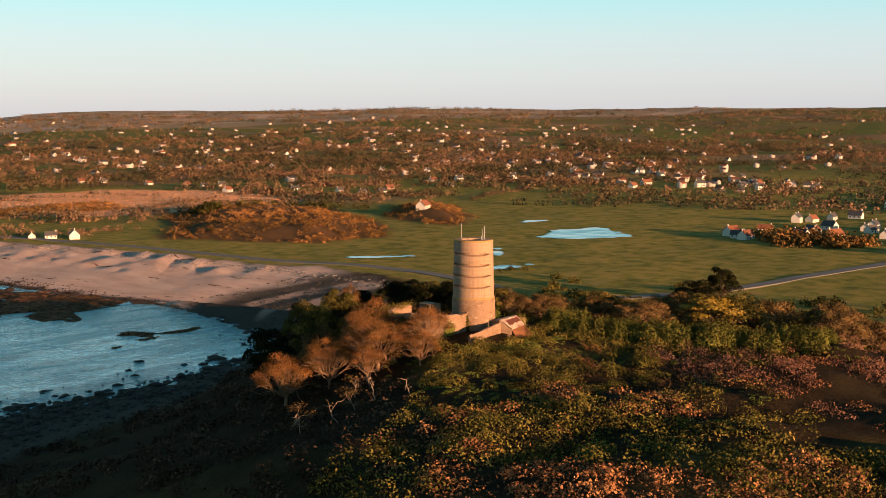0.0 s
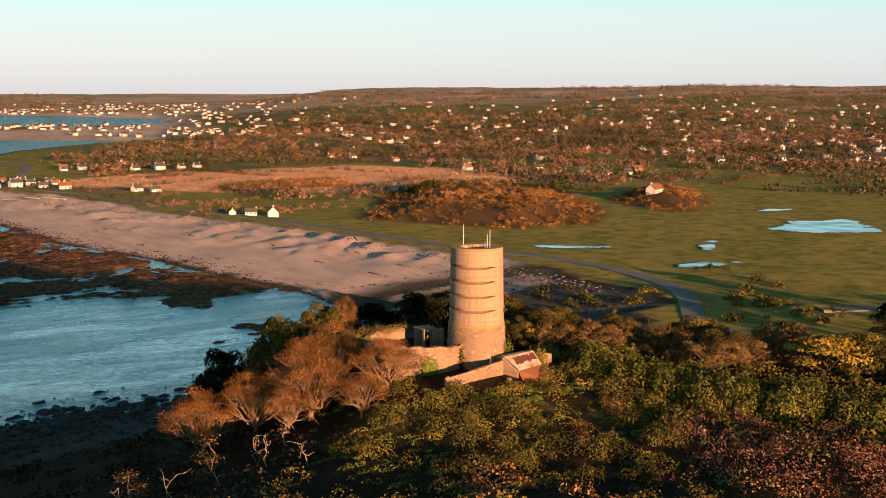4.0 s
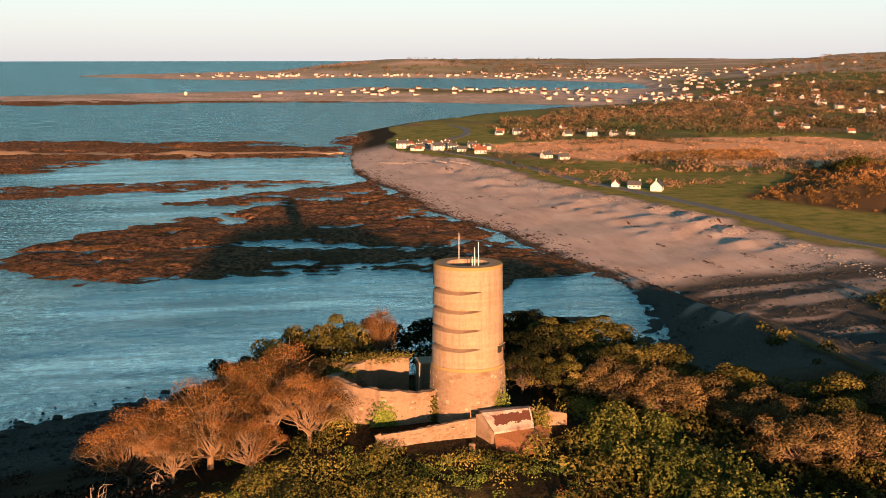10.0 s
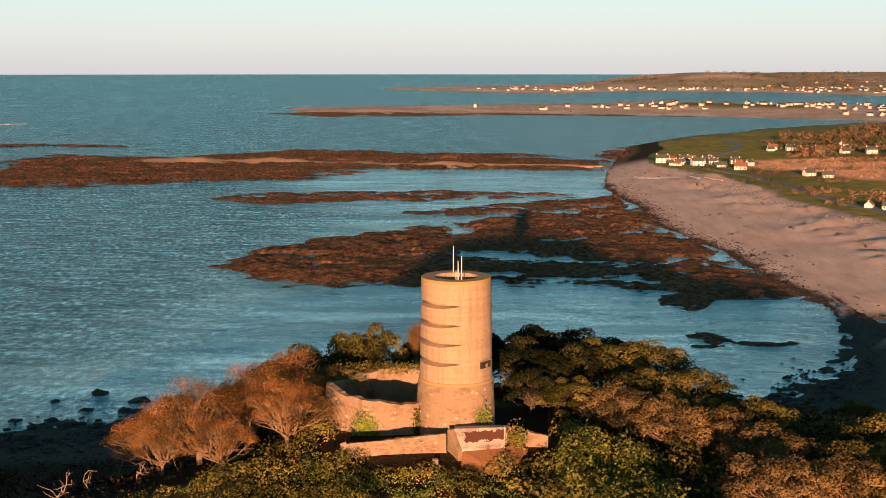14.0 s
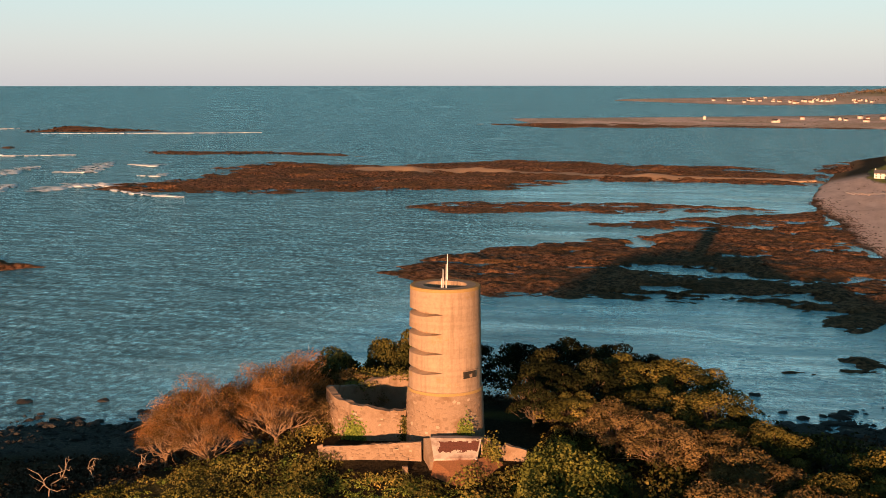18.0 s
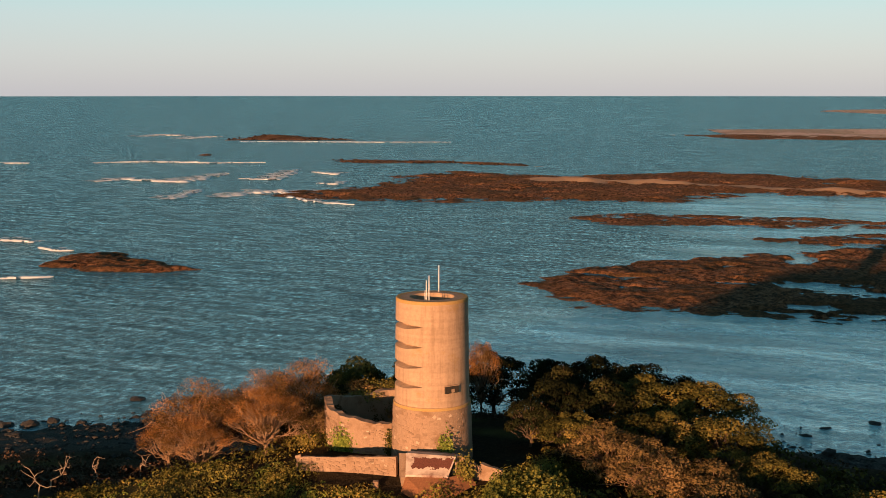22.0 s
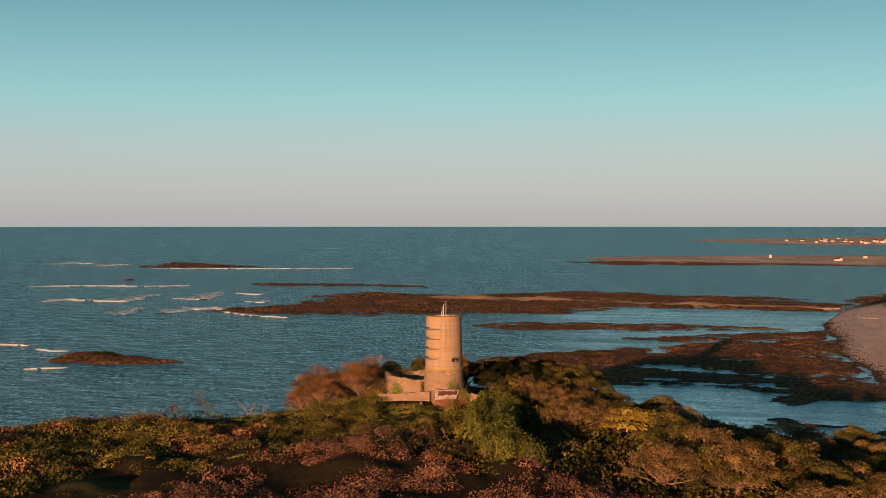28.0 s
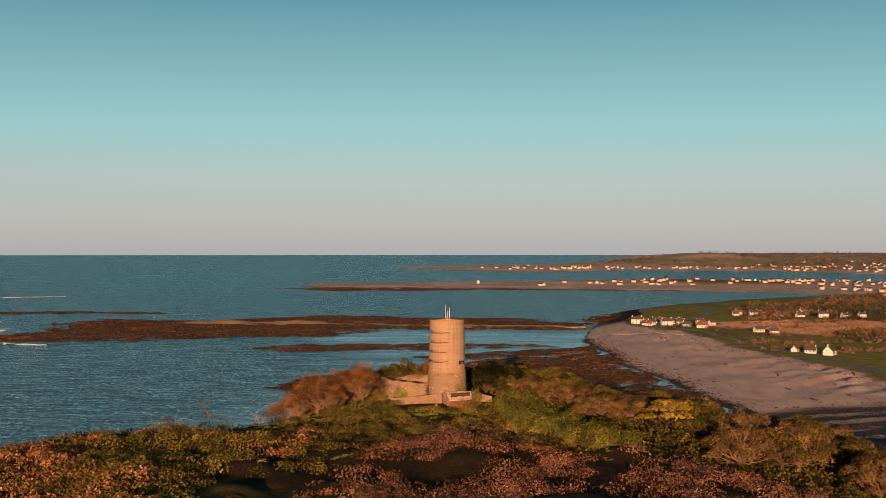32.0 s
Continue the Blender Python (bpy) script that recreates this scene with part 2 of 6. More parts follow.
    l.new(b.outputs["BSDF"], mix.inputs[1])
    l.new(gloss.outputs["BSDF"], mix.inputs[2])
    l.new(mix.outputs["Shader"], n["Material Output"].inputs["Surface"])
    return m


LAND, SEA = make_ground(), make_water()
def make_reef():
    m, n, l, b = material("weed covered rock", 0.85, 0, 0.06)
    c = world_coords(n, l, (1, 0.8, 1))
    lumps, fine, wide = noise_node(n, l, 0.45, 8, 0.75, c), noise_node(n, l, 1.6, 6, 0.7, c), noise_node(n, l, 0.03, 4, 0.6, c)
    # weed and rock tones, with sunlit lumps and shadowed gaps painted in
    base = ramp_node(n, l, lumps, [(0.36, (0.022, 0.011, 0.007)), (0.46, (0.13, 0.06, 0.03)), (0.56, (0.4, 0.185, 0.09)), (0.72, (0.56, 0.3, 0.165))])
    base = mix_node(n, l, ramp_node(n, l, wide, [(0.42, (0, 0, 0)), (0.6, (0.55, 0.55, 0.55))]), base, (0.11, 0.07, 0.032))
    l.new(base, b.inputs["Base Color"])
    add = n.new("ShaderNodeMath")
    add.operation = "ADD"
    l.new(lumps, add.inputs[0])
    l.new(fine, add.inputs[1])
    bump_node(n, l, add.outputs["Value"], 1.0, 2.0, b)
    return m


REEF = make_reef()
ARMOUR = surface("armour stone", (0.13, 0.115, 0.11), (0.27, 0.24, 0.22), 0.5, 0.9, 0.5)
PALE_ROCK = surface("pale rock", (0.2, 0.12, 0.07), (0.42, 0.27, 0.17), 0.3, 0.85, 0.7)
SHORE_ROCK = surface("shore boulders", (0.012, 0.011, 0.01), (0.07, 0.06, 0.053), 0.8, 0.8, 0.8, (0.035, 0.03, 0.025), 0.2)
FOAM = surface("surf", (0.8, 0.8, 0.8), (0.92, 0.92, 0.92), 0.3, 0.9, 0.4)
def make_concrete():
    """Board-marked concrete: rain streaks down it, faint lifts round it, yellow lichen in blots."""
    m, n, l, b = material("weathered concrete", 0.9, 0, 0.3)
    fine = noise_node(n, l, 3.0, 8, 0.7, world_coords(n, l))
    streak = noise_node(n, l, 1.6, 6, 0.65, world_coords(n, l, (1, 1, 0.07)))
    lifts = noise_node(n, l, 1.0, 4, 0.6, world_coords(n, l, (0.06, 0.06, 1.7)))
    blots = noise_node(n, l, 0.45, 7, 0.7, world_coords(n, l))
    base = ramp_node(n, l, fine, [(0.3, (0.31, 0.205, 0.138)), (0.7, (0.4, 0.275, 0.188))])
    base = mix_node(n, l, 0.75, base, ramp_node(n, l, streak, [(0.36, (0.74, 0.72, 0.68)), (0.5, (1, 1, 1)), (0.66, (1.1, 1.08, 1.05))]), "MULTIPLY")
    base = mix_node(n, l, 0.6, base, ramp_node(n, l, lifts, [(0.38, (0.86, 0.85, 0.83)), (0.52, (1, 1, 1)), (0.64, (1.08, 1.07, 1.05))]), "MULTIPLY")
    base = mix_node(n, l, ramp_node(n, l, blots, [(0.58, (0, 0, 0)), (0.68, (0.6, 0.6, 0.6))]), base, (0.31, 0.185, 0.075))
    l.new(base, b.inputs["Base Color"])
    bump_node(n, l, fine, 0.2, 0.02, b)
    return m


CONCRETE = make_concrete()
LICHEN = surface("lichen", (0.31, 0.185, 0.065), (0.41, 0.26, 0.1), 1.0, 0.95, 0.4)
MORTAR = surface("mortar", (0.23, 0.148, 0.098), (0.33, 0.22, 0.15), 1.2, 0.95, 0.5, (0.2, 0.12, 0.072))
RENDER_WHITE = surface("white render", (0.62, 0.56, 0.5), (0.74, 0.7, 0.65), 0.4, 0.85, 0.1)
FAR_RENDER = surface("pale rendered walls far off", (0.42, 0.35, 0.31), (0.58, 0.5, 0.45), 0.1, 0.85, 0.1)
WEATHERED_WHITE = surface("flaking whitewash", (0.42, 0.32, 0.26), (0.52, 0.42, 0.35), 0.5, 0.9, 0.4, (0.12, 0.045, 0.03))
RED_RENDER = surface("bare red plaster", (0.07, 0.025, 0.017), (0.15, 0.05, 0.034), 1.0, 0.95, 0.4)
EARTH = surface("bare earth bank", (0.15, 0.062, 0.028), (0.27, 0.115, 0.052), 0.8, 0.95, 0.7)
OPENING_SHADE = surface("near-black shade of the opening", (0.02, 0.016, 0.013), (0.04, 0.032, 0.026), 1, 0.95, 0.1)
STEEL = surface("galvanised steel", (0.55, 0.52, 0.5), (0.7, 0.68, 0.66), 2, 0.4, 0.05)
BARK = surface("pale bark", (0.15, 0.088, 0.05), (0.3, 0.185, 0.11), 3, 0.9, 0.6)
DARK_BARK = surface("dark bark", (0.05, 0.033, 0.022), (0.12, 0.08, 0.05), 3, 0.9, 0.6)
DEADWOOD = surface("bleached dead wood", (0.2, 0.14, 0.1), (0.34, 0.25, 0.18), 3, 0.9, 0.4)
GROYNE = surface("weathered groyne stone", (0.5, 0.37, 0.31), (0.68, 0.53, 0.45), 1.0, 0.9, 0.3)
ROAD = surface("asphalt", (0.13, 0.12, 0.115), (0.2, 0.185, 0.175), 0.3, 0.85, 0.1)
TILE = surface("clay roof", (0.17, 0.06, 0.035), (0.28, 0.11, 0.06), 0.5, 0.85, 0.2)
SLATE = surface("slate roof", (0.05, 0.05, 0.055), (0.11, 0.1, 0.1), 0.5, 0.7, 0.2)
GLASS = surface("dark window pane", (0.03, 0.035, 0.04), (0.05, 0.055, 0.06), 1, 0.15, 0.0, spec=0.8)
PINE_LEAF = leaf_material("dark pine needles", [(0, (0.006, 0.008, 0.004)), (0.6, (0.016, 0.019, 0.007)), (1, (0.05, 0.046, 0.016))])
EVERGREEN = leaf_material("evergreen leaves", [(0, (0.02, 0.023, 0.008)), (0.4, (0.06, 0.057, 0.015)), (0.75, (0.14, 0.115, 0.03)), (1, (0.23, 0.155, 0.046))])
HEDGE_LEAF = leaf_material("hedge leaves", [(0, (0.05, 0.06, 0.015)), (0.6, (0.125, 0.13, 0.029)), (1, (0.21, 0.19, 0.046))])
RUSSET = leaf_material("russet winter twigs", [(0, (0.09, 0.058, 0.02)), (0.35, (0.17, 0.095, 0.032)), (0.7, (0.3, 0.148, 0.054)), (1, (0.4, 0.215, 0.088))])
TWIGS = leaf_material("russet twigs and olive tufts", [(0, (0.06, 0.042, 0.015)), (0.35, (0.13, 0.07, 0.024)), (0.65, (0.25, 0.115, 0.038)), (1, (0.37, 0.18, 0.066))])
BROWN_LEAF = leaf_material("brown leaves", [(0, (0.05, 0.04, 0.017)), (0.45, (0.135, 0.09, 0.036)), (1, (0.26, 0.165, 0.073))])
GORSE = leaf_material("gorse", [(0, (0.035, 0.037, 0.012)), (0.3, (0.1, 0.095, 0.022)), (0.7, (0.19, 0.16, 0.038)), (1, (0.27, 0.19, 0.052))])
BRACKEN = leaf_material("dead bracken", [(0, (0.09, 0.045, 0.024)), (0.4, (0.26, 0.12, 0.058)), (0.8, (0.42, 0.2, 0.092)), (1, (0.52, 0.28, 0.13))])
DARK_HEATH = leaf_material("dark heath", [(0, (0.022, 0.015, 0.011)), (0.6, (0.08, 0.05, 0.034)), (1, (0.18, 0.105, 0.07))])
TUSSOCK = leaf_material("rough grass", [(0, (0.08, 0.11, 0.02)), (0.5, (0.16, 0.2, 0.038)), (1, (0.27, 0.28, 0.065))])
THORN = leaf_material("bare purple-brown thorn", [(0, (0.07, 0.037, 0.028)), (0.5, (0.2, 0.1, 0.07)), (1, (0.4, 0.215, 0.145))])
REEF_ROCK = leaf_material("loose weed covered rock", [(0, (0.02, 0.012, 0.008)), (0.5, (0.09, 0.043, 0.022)), (0.85, (0.22, 0.1, 0.05)), (1, (0.36, 0.2, 0.11))], 0.85)
REED_LEAF = leaf_material("dry reeds", [(0, (0.44, 0.2, 0.1)), (0.6, (0.6, 0.3, 0.165)), (1, (0.7, 0.4, 0.23))])
YELLOW_LEAF = leaf_material("golden conifer", [(0, (0.12, 0.09, 0.015)), (0.5, (0.27, 0.19, 0.03)), (1, (0.4, 0.28, 0.06))])
WOODS = leaf_material("distant woods", [(0, (0.035, 0.04, 0.022)), (0.3, (0.075, 0.068, 0.038)), (0.45, (0.13, 0.095, 0.056)), (0.62, (0.165, 0.108, 0.07)), (0.82, (0.245, 0.142, 0.088)), (1, (0.3, 0.185, 0.12))])


# ---- building helpers ----
def mesh_object(name, verts, faces, mat, parent=None, label="", smooth_shade=False):
    me = bpy.data.meshes.new(name)
    me.from_pydata([tuple(v) for v in verts], [], faces)
    if smooth_shade:
        me.shade_smooth()
    me.materials.append(mat)
    ob = new(name, me)
    if parent:
        ob.parent = parent
    return tagged(ob, label)


def part(name, bm, mat, parent=None, label=""):
    me = bpy.data.meshes.new(name)
    bm.to_mesh(me)
    bm.free()
    me.materials.append(mat)
    ob = new(name, me)
    if parent:
        ob.parent = parent
    return tagged(ob, label)


def thing(name, at, label, category, group="", turn=0.0):
    ob = new(name)
    ob.matrix_basis = pose(*at, 0, 0, turn)
    return tagged(ob, label, category, group)


def box(bm, size, at=(0, 0, 0), bevel=0.0, turn=0.0):
    r = bmesh.ops.create_cube(bm, size=1, matrix=Matrix.Translation(at) @ Matrix.Rotation(turn, 4, "Z") @ Matrix.Diagonal((*size, 1)))
    if bevel:
        edges = list({e for v in r["verts"] for e in v.link_edges})
        bmesh.ops.bevel(bm, geom=edges, offset=bevel, segments=1, affect="EDGES")
    return bm


def grid_object(name, xs, ys, z, mat, keep=None, attributes=None, soft=True):
    nx, ny = len(xs), len(ys)
    X, Y = np.meshgrid(xs, ys, indexing="ij")
    co = np.stack([X, Y, z], -1).reshape(-1, 3)
    i, j = np.meshgrid(np.arange(nx - 1), np.arange(ny - 1), indexing="ij")
    a = i * ny + j
    quads = np.stack([a, a + ny, a + ny + 1, a + 1], -1).reshape(-1, 4)
    if keep is not None:
        k = keep.reshape(-1)
        quads = quads[k[quads].any(1)]
    return array_mesh(name, co, quads, mat, soft, attributes)


def array_mesh(name, co, quads, mat, smooth_shade=False, attributes=None):
    used, quads2 = np.unique(quads, return_inverse=True)
    quads = quads2.reshape(quads.shape)
    me = bpy.data.meshes.new(name)
    me.vertices.add(len(used))
    me.vertices.foreach_set("co", co[used].astype(np.float32).ravel())
    k = quads.shape[1]
    me.loops.add(quads.size)
    me.loops.foreach_set("vertex_index", quads.astype(np.int32).ravel())
    me.polygons.add(len(quads))
    me.polygons.foreach_set("loop_start", np.arange(0, quads.size, k, dtype=np.int32))
    for key, values in (attributes or {}).items():
        me.attributes.new(key, "FLOAT", "POINT").data.foreach_set("value", values.reshape(-1)[used].astype(np.float32))
    me.update(calc_edges=True)
    if smooth_shade:
        me.shade_smooth()
    me.materials.append(mat)
    return new(name, me)


def leaf_arrays(pts, nrm, size, gen, aspect=0.6):
    """Small leaf tufts as tilted quads round the points."""
    n = len(pts)
    nrm = nrm + gen.normal(0, 0.46, (n, 3))
    nrm /= np.linalg.norm(nrm, axis=1, keepdims=True) + 1e-9
    ref = gen.normal(0, 1, (n, 3))
    u = np.cross(nrm, ref)
    u /= np.linalg.norm(u, axis=1, keepdims=True) + 1e-9
    v = np.cross(nrm, u)
    s = size[:, None]
    a, b = u * s * 0.5, v * s * 0.5 * aspect
    bend = nrm * s * 0.12
    co = np.stack([pts - a, pts - b * 0.9 + bend, pts + a, pts + b + bend], 1).reshape(-1, 3)
    return co


def leaves(name, pts, nrm, size, mat, gen, aspect=0.6, parent=None, tones=None):
    co = leaf_arrays(pts, nrm, size, gen, aspect)
    tones = gen.random(len(pts)) if tones is None else np.clip(tones, 0, 1)
    ob = array_mesh(name, co, np.arange(len(co)).reshape(-1, 4), mat, attributes={"tone": np.repeat(tones, 4)})
    if parent:
        ob.parent = parent
    return ob


def tube(verts, faces, path, radii, sides=6):
    """Adds a tapered tube along a path."""
    base = len(verts)
    path = [Vector(p) for p in path]
    for k, p in enumerate(path):
        d = (path[min(k + 1, len(path) - 1)] - path[max(k - 1, 0)]).normalized()
        u = d.cross(Vector((0.3, 0.9, 0.2))).normalized()
        v = d.cross(u)
        for s in range(sides):
            a = 2 * math.pi * s / sides
            verts.append(p + (u * math.cos(a) + v * math.sin(a)) * radii[k])
    for k in range(len(path) - 1):
        for s in range(sides):
            a, b = base + k * sides + s, base + k * sides + (s + 1) % sides
            faces.append((a, b, b + sides, a + sides))
    faces.append(tuple(base + (len(path) - 1) * sides + s for s in range(sides)))
    faces.append(tuple(base + s for s in reversed(range(sides))))


# ---- the land ----
COAST_X, COAST_Y = [-900, -600, -400, -220, -164, -150, -137, -120, -98, -70, -51, -20, 30, 60, 67, 80, 94, 105, 110], [-260, -170, -100, -12, 38, 76, 93, 106, 116, 124, 132, 141, 143, 146, 150, 172, 195, 245, 300]
WEST_Y, WEST_X = [144, 190, 243, 304, 388, 464, 564, 664, 797, 882, 1000, 1095, 1218, 1290, 1364, 1542, 1640, 2016, 2400, 2700, 3500, 4700], [67, 94, 107, 98, 92, 75, 72, 58, 66, 76, 98, 106, 163, 222, 254, 412, 560, 720, 880, 960, 1500, 2400]
TOP_Y, TOP_X = [119, 161, 228, 288, 345, 400, 440, 484, 553, 679, 774, 825, 1000], [159, 191, 199, 197, 187, 186, 178, 164, 150, 140, 105, 95, 130]
REEDS = [(165, 765), (186, 830), (261, 880), (347, 875), (464, 874), (531, 780), (514, 631), (422, 609), (321, 600), (290, 645), (226, 669), (205, 720)]
DUNE = [(235, 441), (336, 581), (422, 609), (452, 542), (393, 425), (331, 354), (275, 357)]
DUNE_EAST = [(424, 451), (520, 529), (541, 493), (477, 409), (410, 366)]
LOW_STRIP = [(-465, 2206), (-324, 1870), (0, 1960), (270, 1905), (500, 1764), (590, 1640), (720, 2016), (900, 2400), (600, 2370), (280, 2600), (135, 2450), (-170, 2346)]
FAR_LAND = [(-380, 3380), (-408, 3276), (-150, 3095), (25, 3010), (277, 3150), (640, 3050), (850, 2800), (970, 2600), (1500, 2300), (4300, 1700), (4600, 4700), (500, 4700), (150, 3700)]


def swell(r):
    """How far the sheet is lifted in the distance, so that its edge meets the horizon."""
    return np.where(r < 4600, 57 * np.clip((r - 1800) / 2800, 0, None) ** 1.5, 76.5 - 19.5 * r / 4600)


def shore_distance(x, y):
    west = np.where(y > 140, x - np.interp(y, WEST_Y, WEST_X), -1e3)
    head = np.where(x < 110, (np.interp(x, COAST_X, COAST_Y) - y) * 0.85, np.where(y < 145, 60 + (x - 110), -1e3))
    d = np.maximum(west, head)
    return d + (fbm(x / 22, y / 22, 4) * 6 + fbm(x / 7 + 4, y / 5, 4, 0.65) * 7 * smooth(330, 250, y)) * smooth(420, 260, np.hypot(x, y)) + fbm(x / 60, y / 60, 3) * 6 * smooth(60, 300, np.hypot(x, y))


def brow(x):
    """How far in from the shore the headland is flat; on the west it falls away early."""
    return 104 + 34 * smooth(-6, -26, x) + 22 * smooth(-24, -50, x)


def land_height(x, y):
    x, y = np.asarray(x, float), np.asarray(y, float)
    r = np.hypot(x, y)
    d = shore_distance(x, y)
    head_d = (np.interp(x, COAST_X, COAST_Y) - y) * 0.85
    head_d = np.where(x < 110, head_d, 300)
    # beach and the low ground behind it
    width = np.clip(np.interp(y, TOP_Y, TOP_X) - np.interp(y, WEST_Y, WEST_X), 30, 120)
    low = np.where(d < 0, d * 0.06, 6.0 * np.clip(d / width, 0, 1) ** 0.9)
    low = low + np.where(d > 0, fbm(x / 40, y / 40, 4) * 0.8, 0) * np.clip(d / 40, 0, 1)
    # ridges of blown sand on the upper beach
    s = np.clip(d / width, 0, 1.3)
    low = low + smooth(0.35, 0.7, s) * smooth(1.15, 0.95, s) * (3.2 * np.maximum(fbm(x / 22 + y / 50, y / 8 - x / 16, 4), -0.15)) * smooth(260, 330, y) * smooth(800, 650, y)
    # broken rock and pools between the tide marks
    low = low + fbm(x / 4.5, y / 2.8, 4, 0.7) * 1.0 * smooth(0.5, 0.15, s) * smooth(-6, 4, d) * smooth(300, 240, y)
    low = low - 0.75 * smooth(0.0, 0.12, s) * smooth(0.75, 0.3, s) * smooth(290, 235, y) * smooth(120, 170, y)
    # headland
    rise = smooth(26, brow(x), head_d)
    fall = 1 - 0.84 * smooth(22, 160, x + 0.12 * y)
    north = smooth(330 - 120 * smooth(85, 125, x), 200 - 80 * smooth(85, 125, x), y)
    head = 35.3 * rise * fall * north * smooth(-900, -500, x) * (0.12 + 0.88 * smooth(-138, -72, x))
    rough = 1 + 0.75 * smooth(-24, -46, y) * smooth(60, 40, x)
    head = head + rise * (fbm(x / 30, y / 30, 4) * 1.8 + fbm(x / 9, y / 9, 3) * 0.95 * rough) * smooth(10, 28, r)
    head = head - 2.4 * rise * smooth(7, 40, r) * fall - 0.8 * np.exp(-((x + 2) / 16) ** 2 - ((y + 16) / 6) ** 2) - 0.9 * np.exp(-((x - 4) / 6) ** 2 - ((y + 11.5) / 3) ** 2)
    z = np.where(x < 260, np.maximum(low, low * (1 - rise) + head), low)
    z = np.where(d < 0, np.minimum(z, d * 0.06), z)
    # dunes, inland hills
    mound = np.maximum(6 * smooth(0, 45, inside(x, y, DUNE)), 5 * smooth(0, 30, inside(x, y, DUNE_EAST)))
    z = z + mound * (1 + 0.4 * fbm(x / 22, y / 22, 4, 0.6))
    inland = smooth(500, 2600, x * 0.62 + y * 0.62 - 120) * smooth(0, 400, d)
    bearing = np.degrees(np.arctan2(x, y))
    crest = 30 + 20 * smooth(10, 50, bearing)
    z = z + inland * crest * (0.72 + 0.28 * fbm(x / 520 + 3, y / 520, 4)) + inland * fbm(x / 120, y / 120, 3) * 5
    far = np.maximum(inside(x, y, LOW_STRIP) * 0.03, inside(x, y, FAR_LAND) * 0.045)
    z = np.maximum(z, np.clip(far, -8, 3 + 7 * smooth(-100, 500, x)) + fbm(x / 150, y / 150, 4) * 4 * smooth(0, 150, far * 25))
    knoll = 26 * np.exp(-(((x - 560) / 170) ** 2 + ((y - 3650) / 200) ** 2))
    return z + swell(r) + knoll


def spaced(lo, fine_lo, fine_hi, hi, step, grow):
    out = list(np.arange(fine_lo, fine_hi + step * 0.5, step))
    s, v = step, out[-1]
    while v < hi:
        s *= grow
        v += s
        out.append(min(v, hi))
    s, v = step, out[0]
    while v > lo:
        s *= grow
        v -= s
        out.insert(0, max(v, lo))
    return np.array(out)


gx, gy = spaced(-1500, -90, 115, 4400, 1.8, 1.019), spaced(-700, -75, 130, 4600, 1.8, 1.016)
GX, GY = np.meshgrid(gx, gy, indexing="ij")
GZ = land_height(GX, GY)
gd = shore_distance(GX, GY)
gwidth = np.clip(np.interp(GY, TOP_Y, TOP_X) - np.interp(GY, WEST_Y, WEST_X), 30, 120)
gs = gd / gwidth + fbm(GX / 12, GY / 12, 4) * 0.07
ghead = smooth(26, 60, np.where(GX < 110, (np.interp(GX, COAST_X, COAST_Y) - GY) * 0.85, 300)) * smooth(200, 120, GX + 0.3 * GY)
warp = fbm(GX / 35, GY / 35, 4) * 18
cover = {}
cover["sand"] = smooth(0.0, 0.06, gs) * smooth(1.08, 0.98, gs) * smooth(238, 262, GY + warp * 0.5) * smooth(880, 800, GY)
cover["rock"] = np.maximum(smooth(0.06, 0.0, gs) * smooth(120, 180, GY) * smooth(760, 690, GY), smooth(1.05, 0.95, gs) * smooth(262, 240, GY + warp * 0.5) * smooth(60, 100, GY) * smooth(60, 75, GX))
cover["sand"] = np.maximum(cover["sand"], smooth(9, 5, GZ - swell(np.hypot(GX, GY))) * smooth(1500, 1700, GY) * (0.6 + 0.4 * smooth(-0.1, 0.3, fbm(GX / 70, GY / 25, 4))))
cover["rock"] = np.maximum(cover["rock"], smooth(46, 30, np.where(GX < 110, (np.interp(GX, COAST_X, COAST_Y) - GY) * 0.85 + warp * 0.4, 300)) * smooth(200, 160, GY))
cover["scrub"] = smooth(0.5, 0.2, gs) * smooth(790, 840, GY) * smooth(1380, 1300, GY)
flats = smooth(0.0, 0.25, fbm(GX / 28, GY / 11 + 3, 4, 0.6)) * smooth(95, 112, GX) * smooth(275, 255, GY) * smooth(140, 165, GY) * smooth(1.0, 0.9, gs)
cover["rock"] = cover["rock"] * (1 - 0.8 * flats)
cover["sand"] = np.maximum(cover["sand"], 0.75 * flats)
inland_mask = smooth(1.02, 1.1, gs) * (1 - ghead)
cover["grass"] = inland_mask * smooth(1250, 1000, GX * 0.7 + GY * 0.7 + warp)
cover["plots"] = np.maximum(inland_mask, smooth(0, 20, np.maximum(inside(GX, GY, FAR_LAND), inside(GX, GY, LOW_STRIP))))
cover["grass"] = cover["grass"] * np.maximum(smooth(-0.2, 0.1, fbm(GX / 90 + 9, GY / 90, 3)), smooth(620, 520, GY))
heathland = ghead * smooth(24, 50, gd)
cover["grass"] = np.maximum(cover["grass"], heathland * 0.3 * smooth(0.0, 0.3, fbm(GX / 14, GY / 14, 4)) * np.maximum(smooth(45, 20, np.hypot(GX, GY + 8)), smooth(70, 110, np.hypot(GX, GY))))
cover["reed"] = smooth(-6, 6, inside(GX, GY, REEDS) + warp) * 0.95
# distance haze over the built-up far land, put in as pale sand colour
cover["sand"] = np.maximum(cover["sand"], smooth(-10, 40, inside(GX, GY, FAR_LAND)) * (0.3 + 0.4 * smooth(-0.1, 0.3, fbm(GX / 200, GY / 60, 4))))
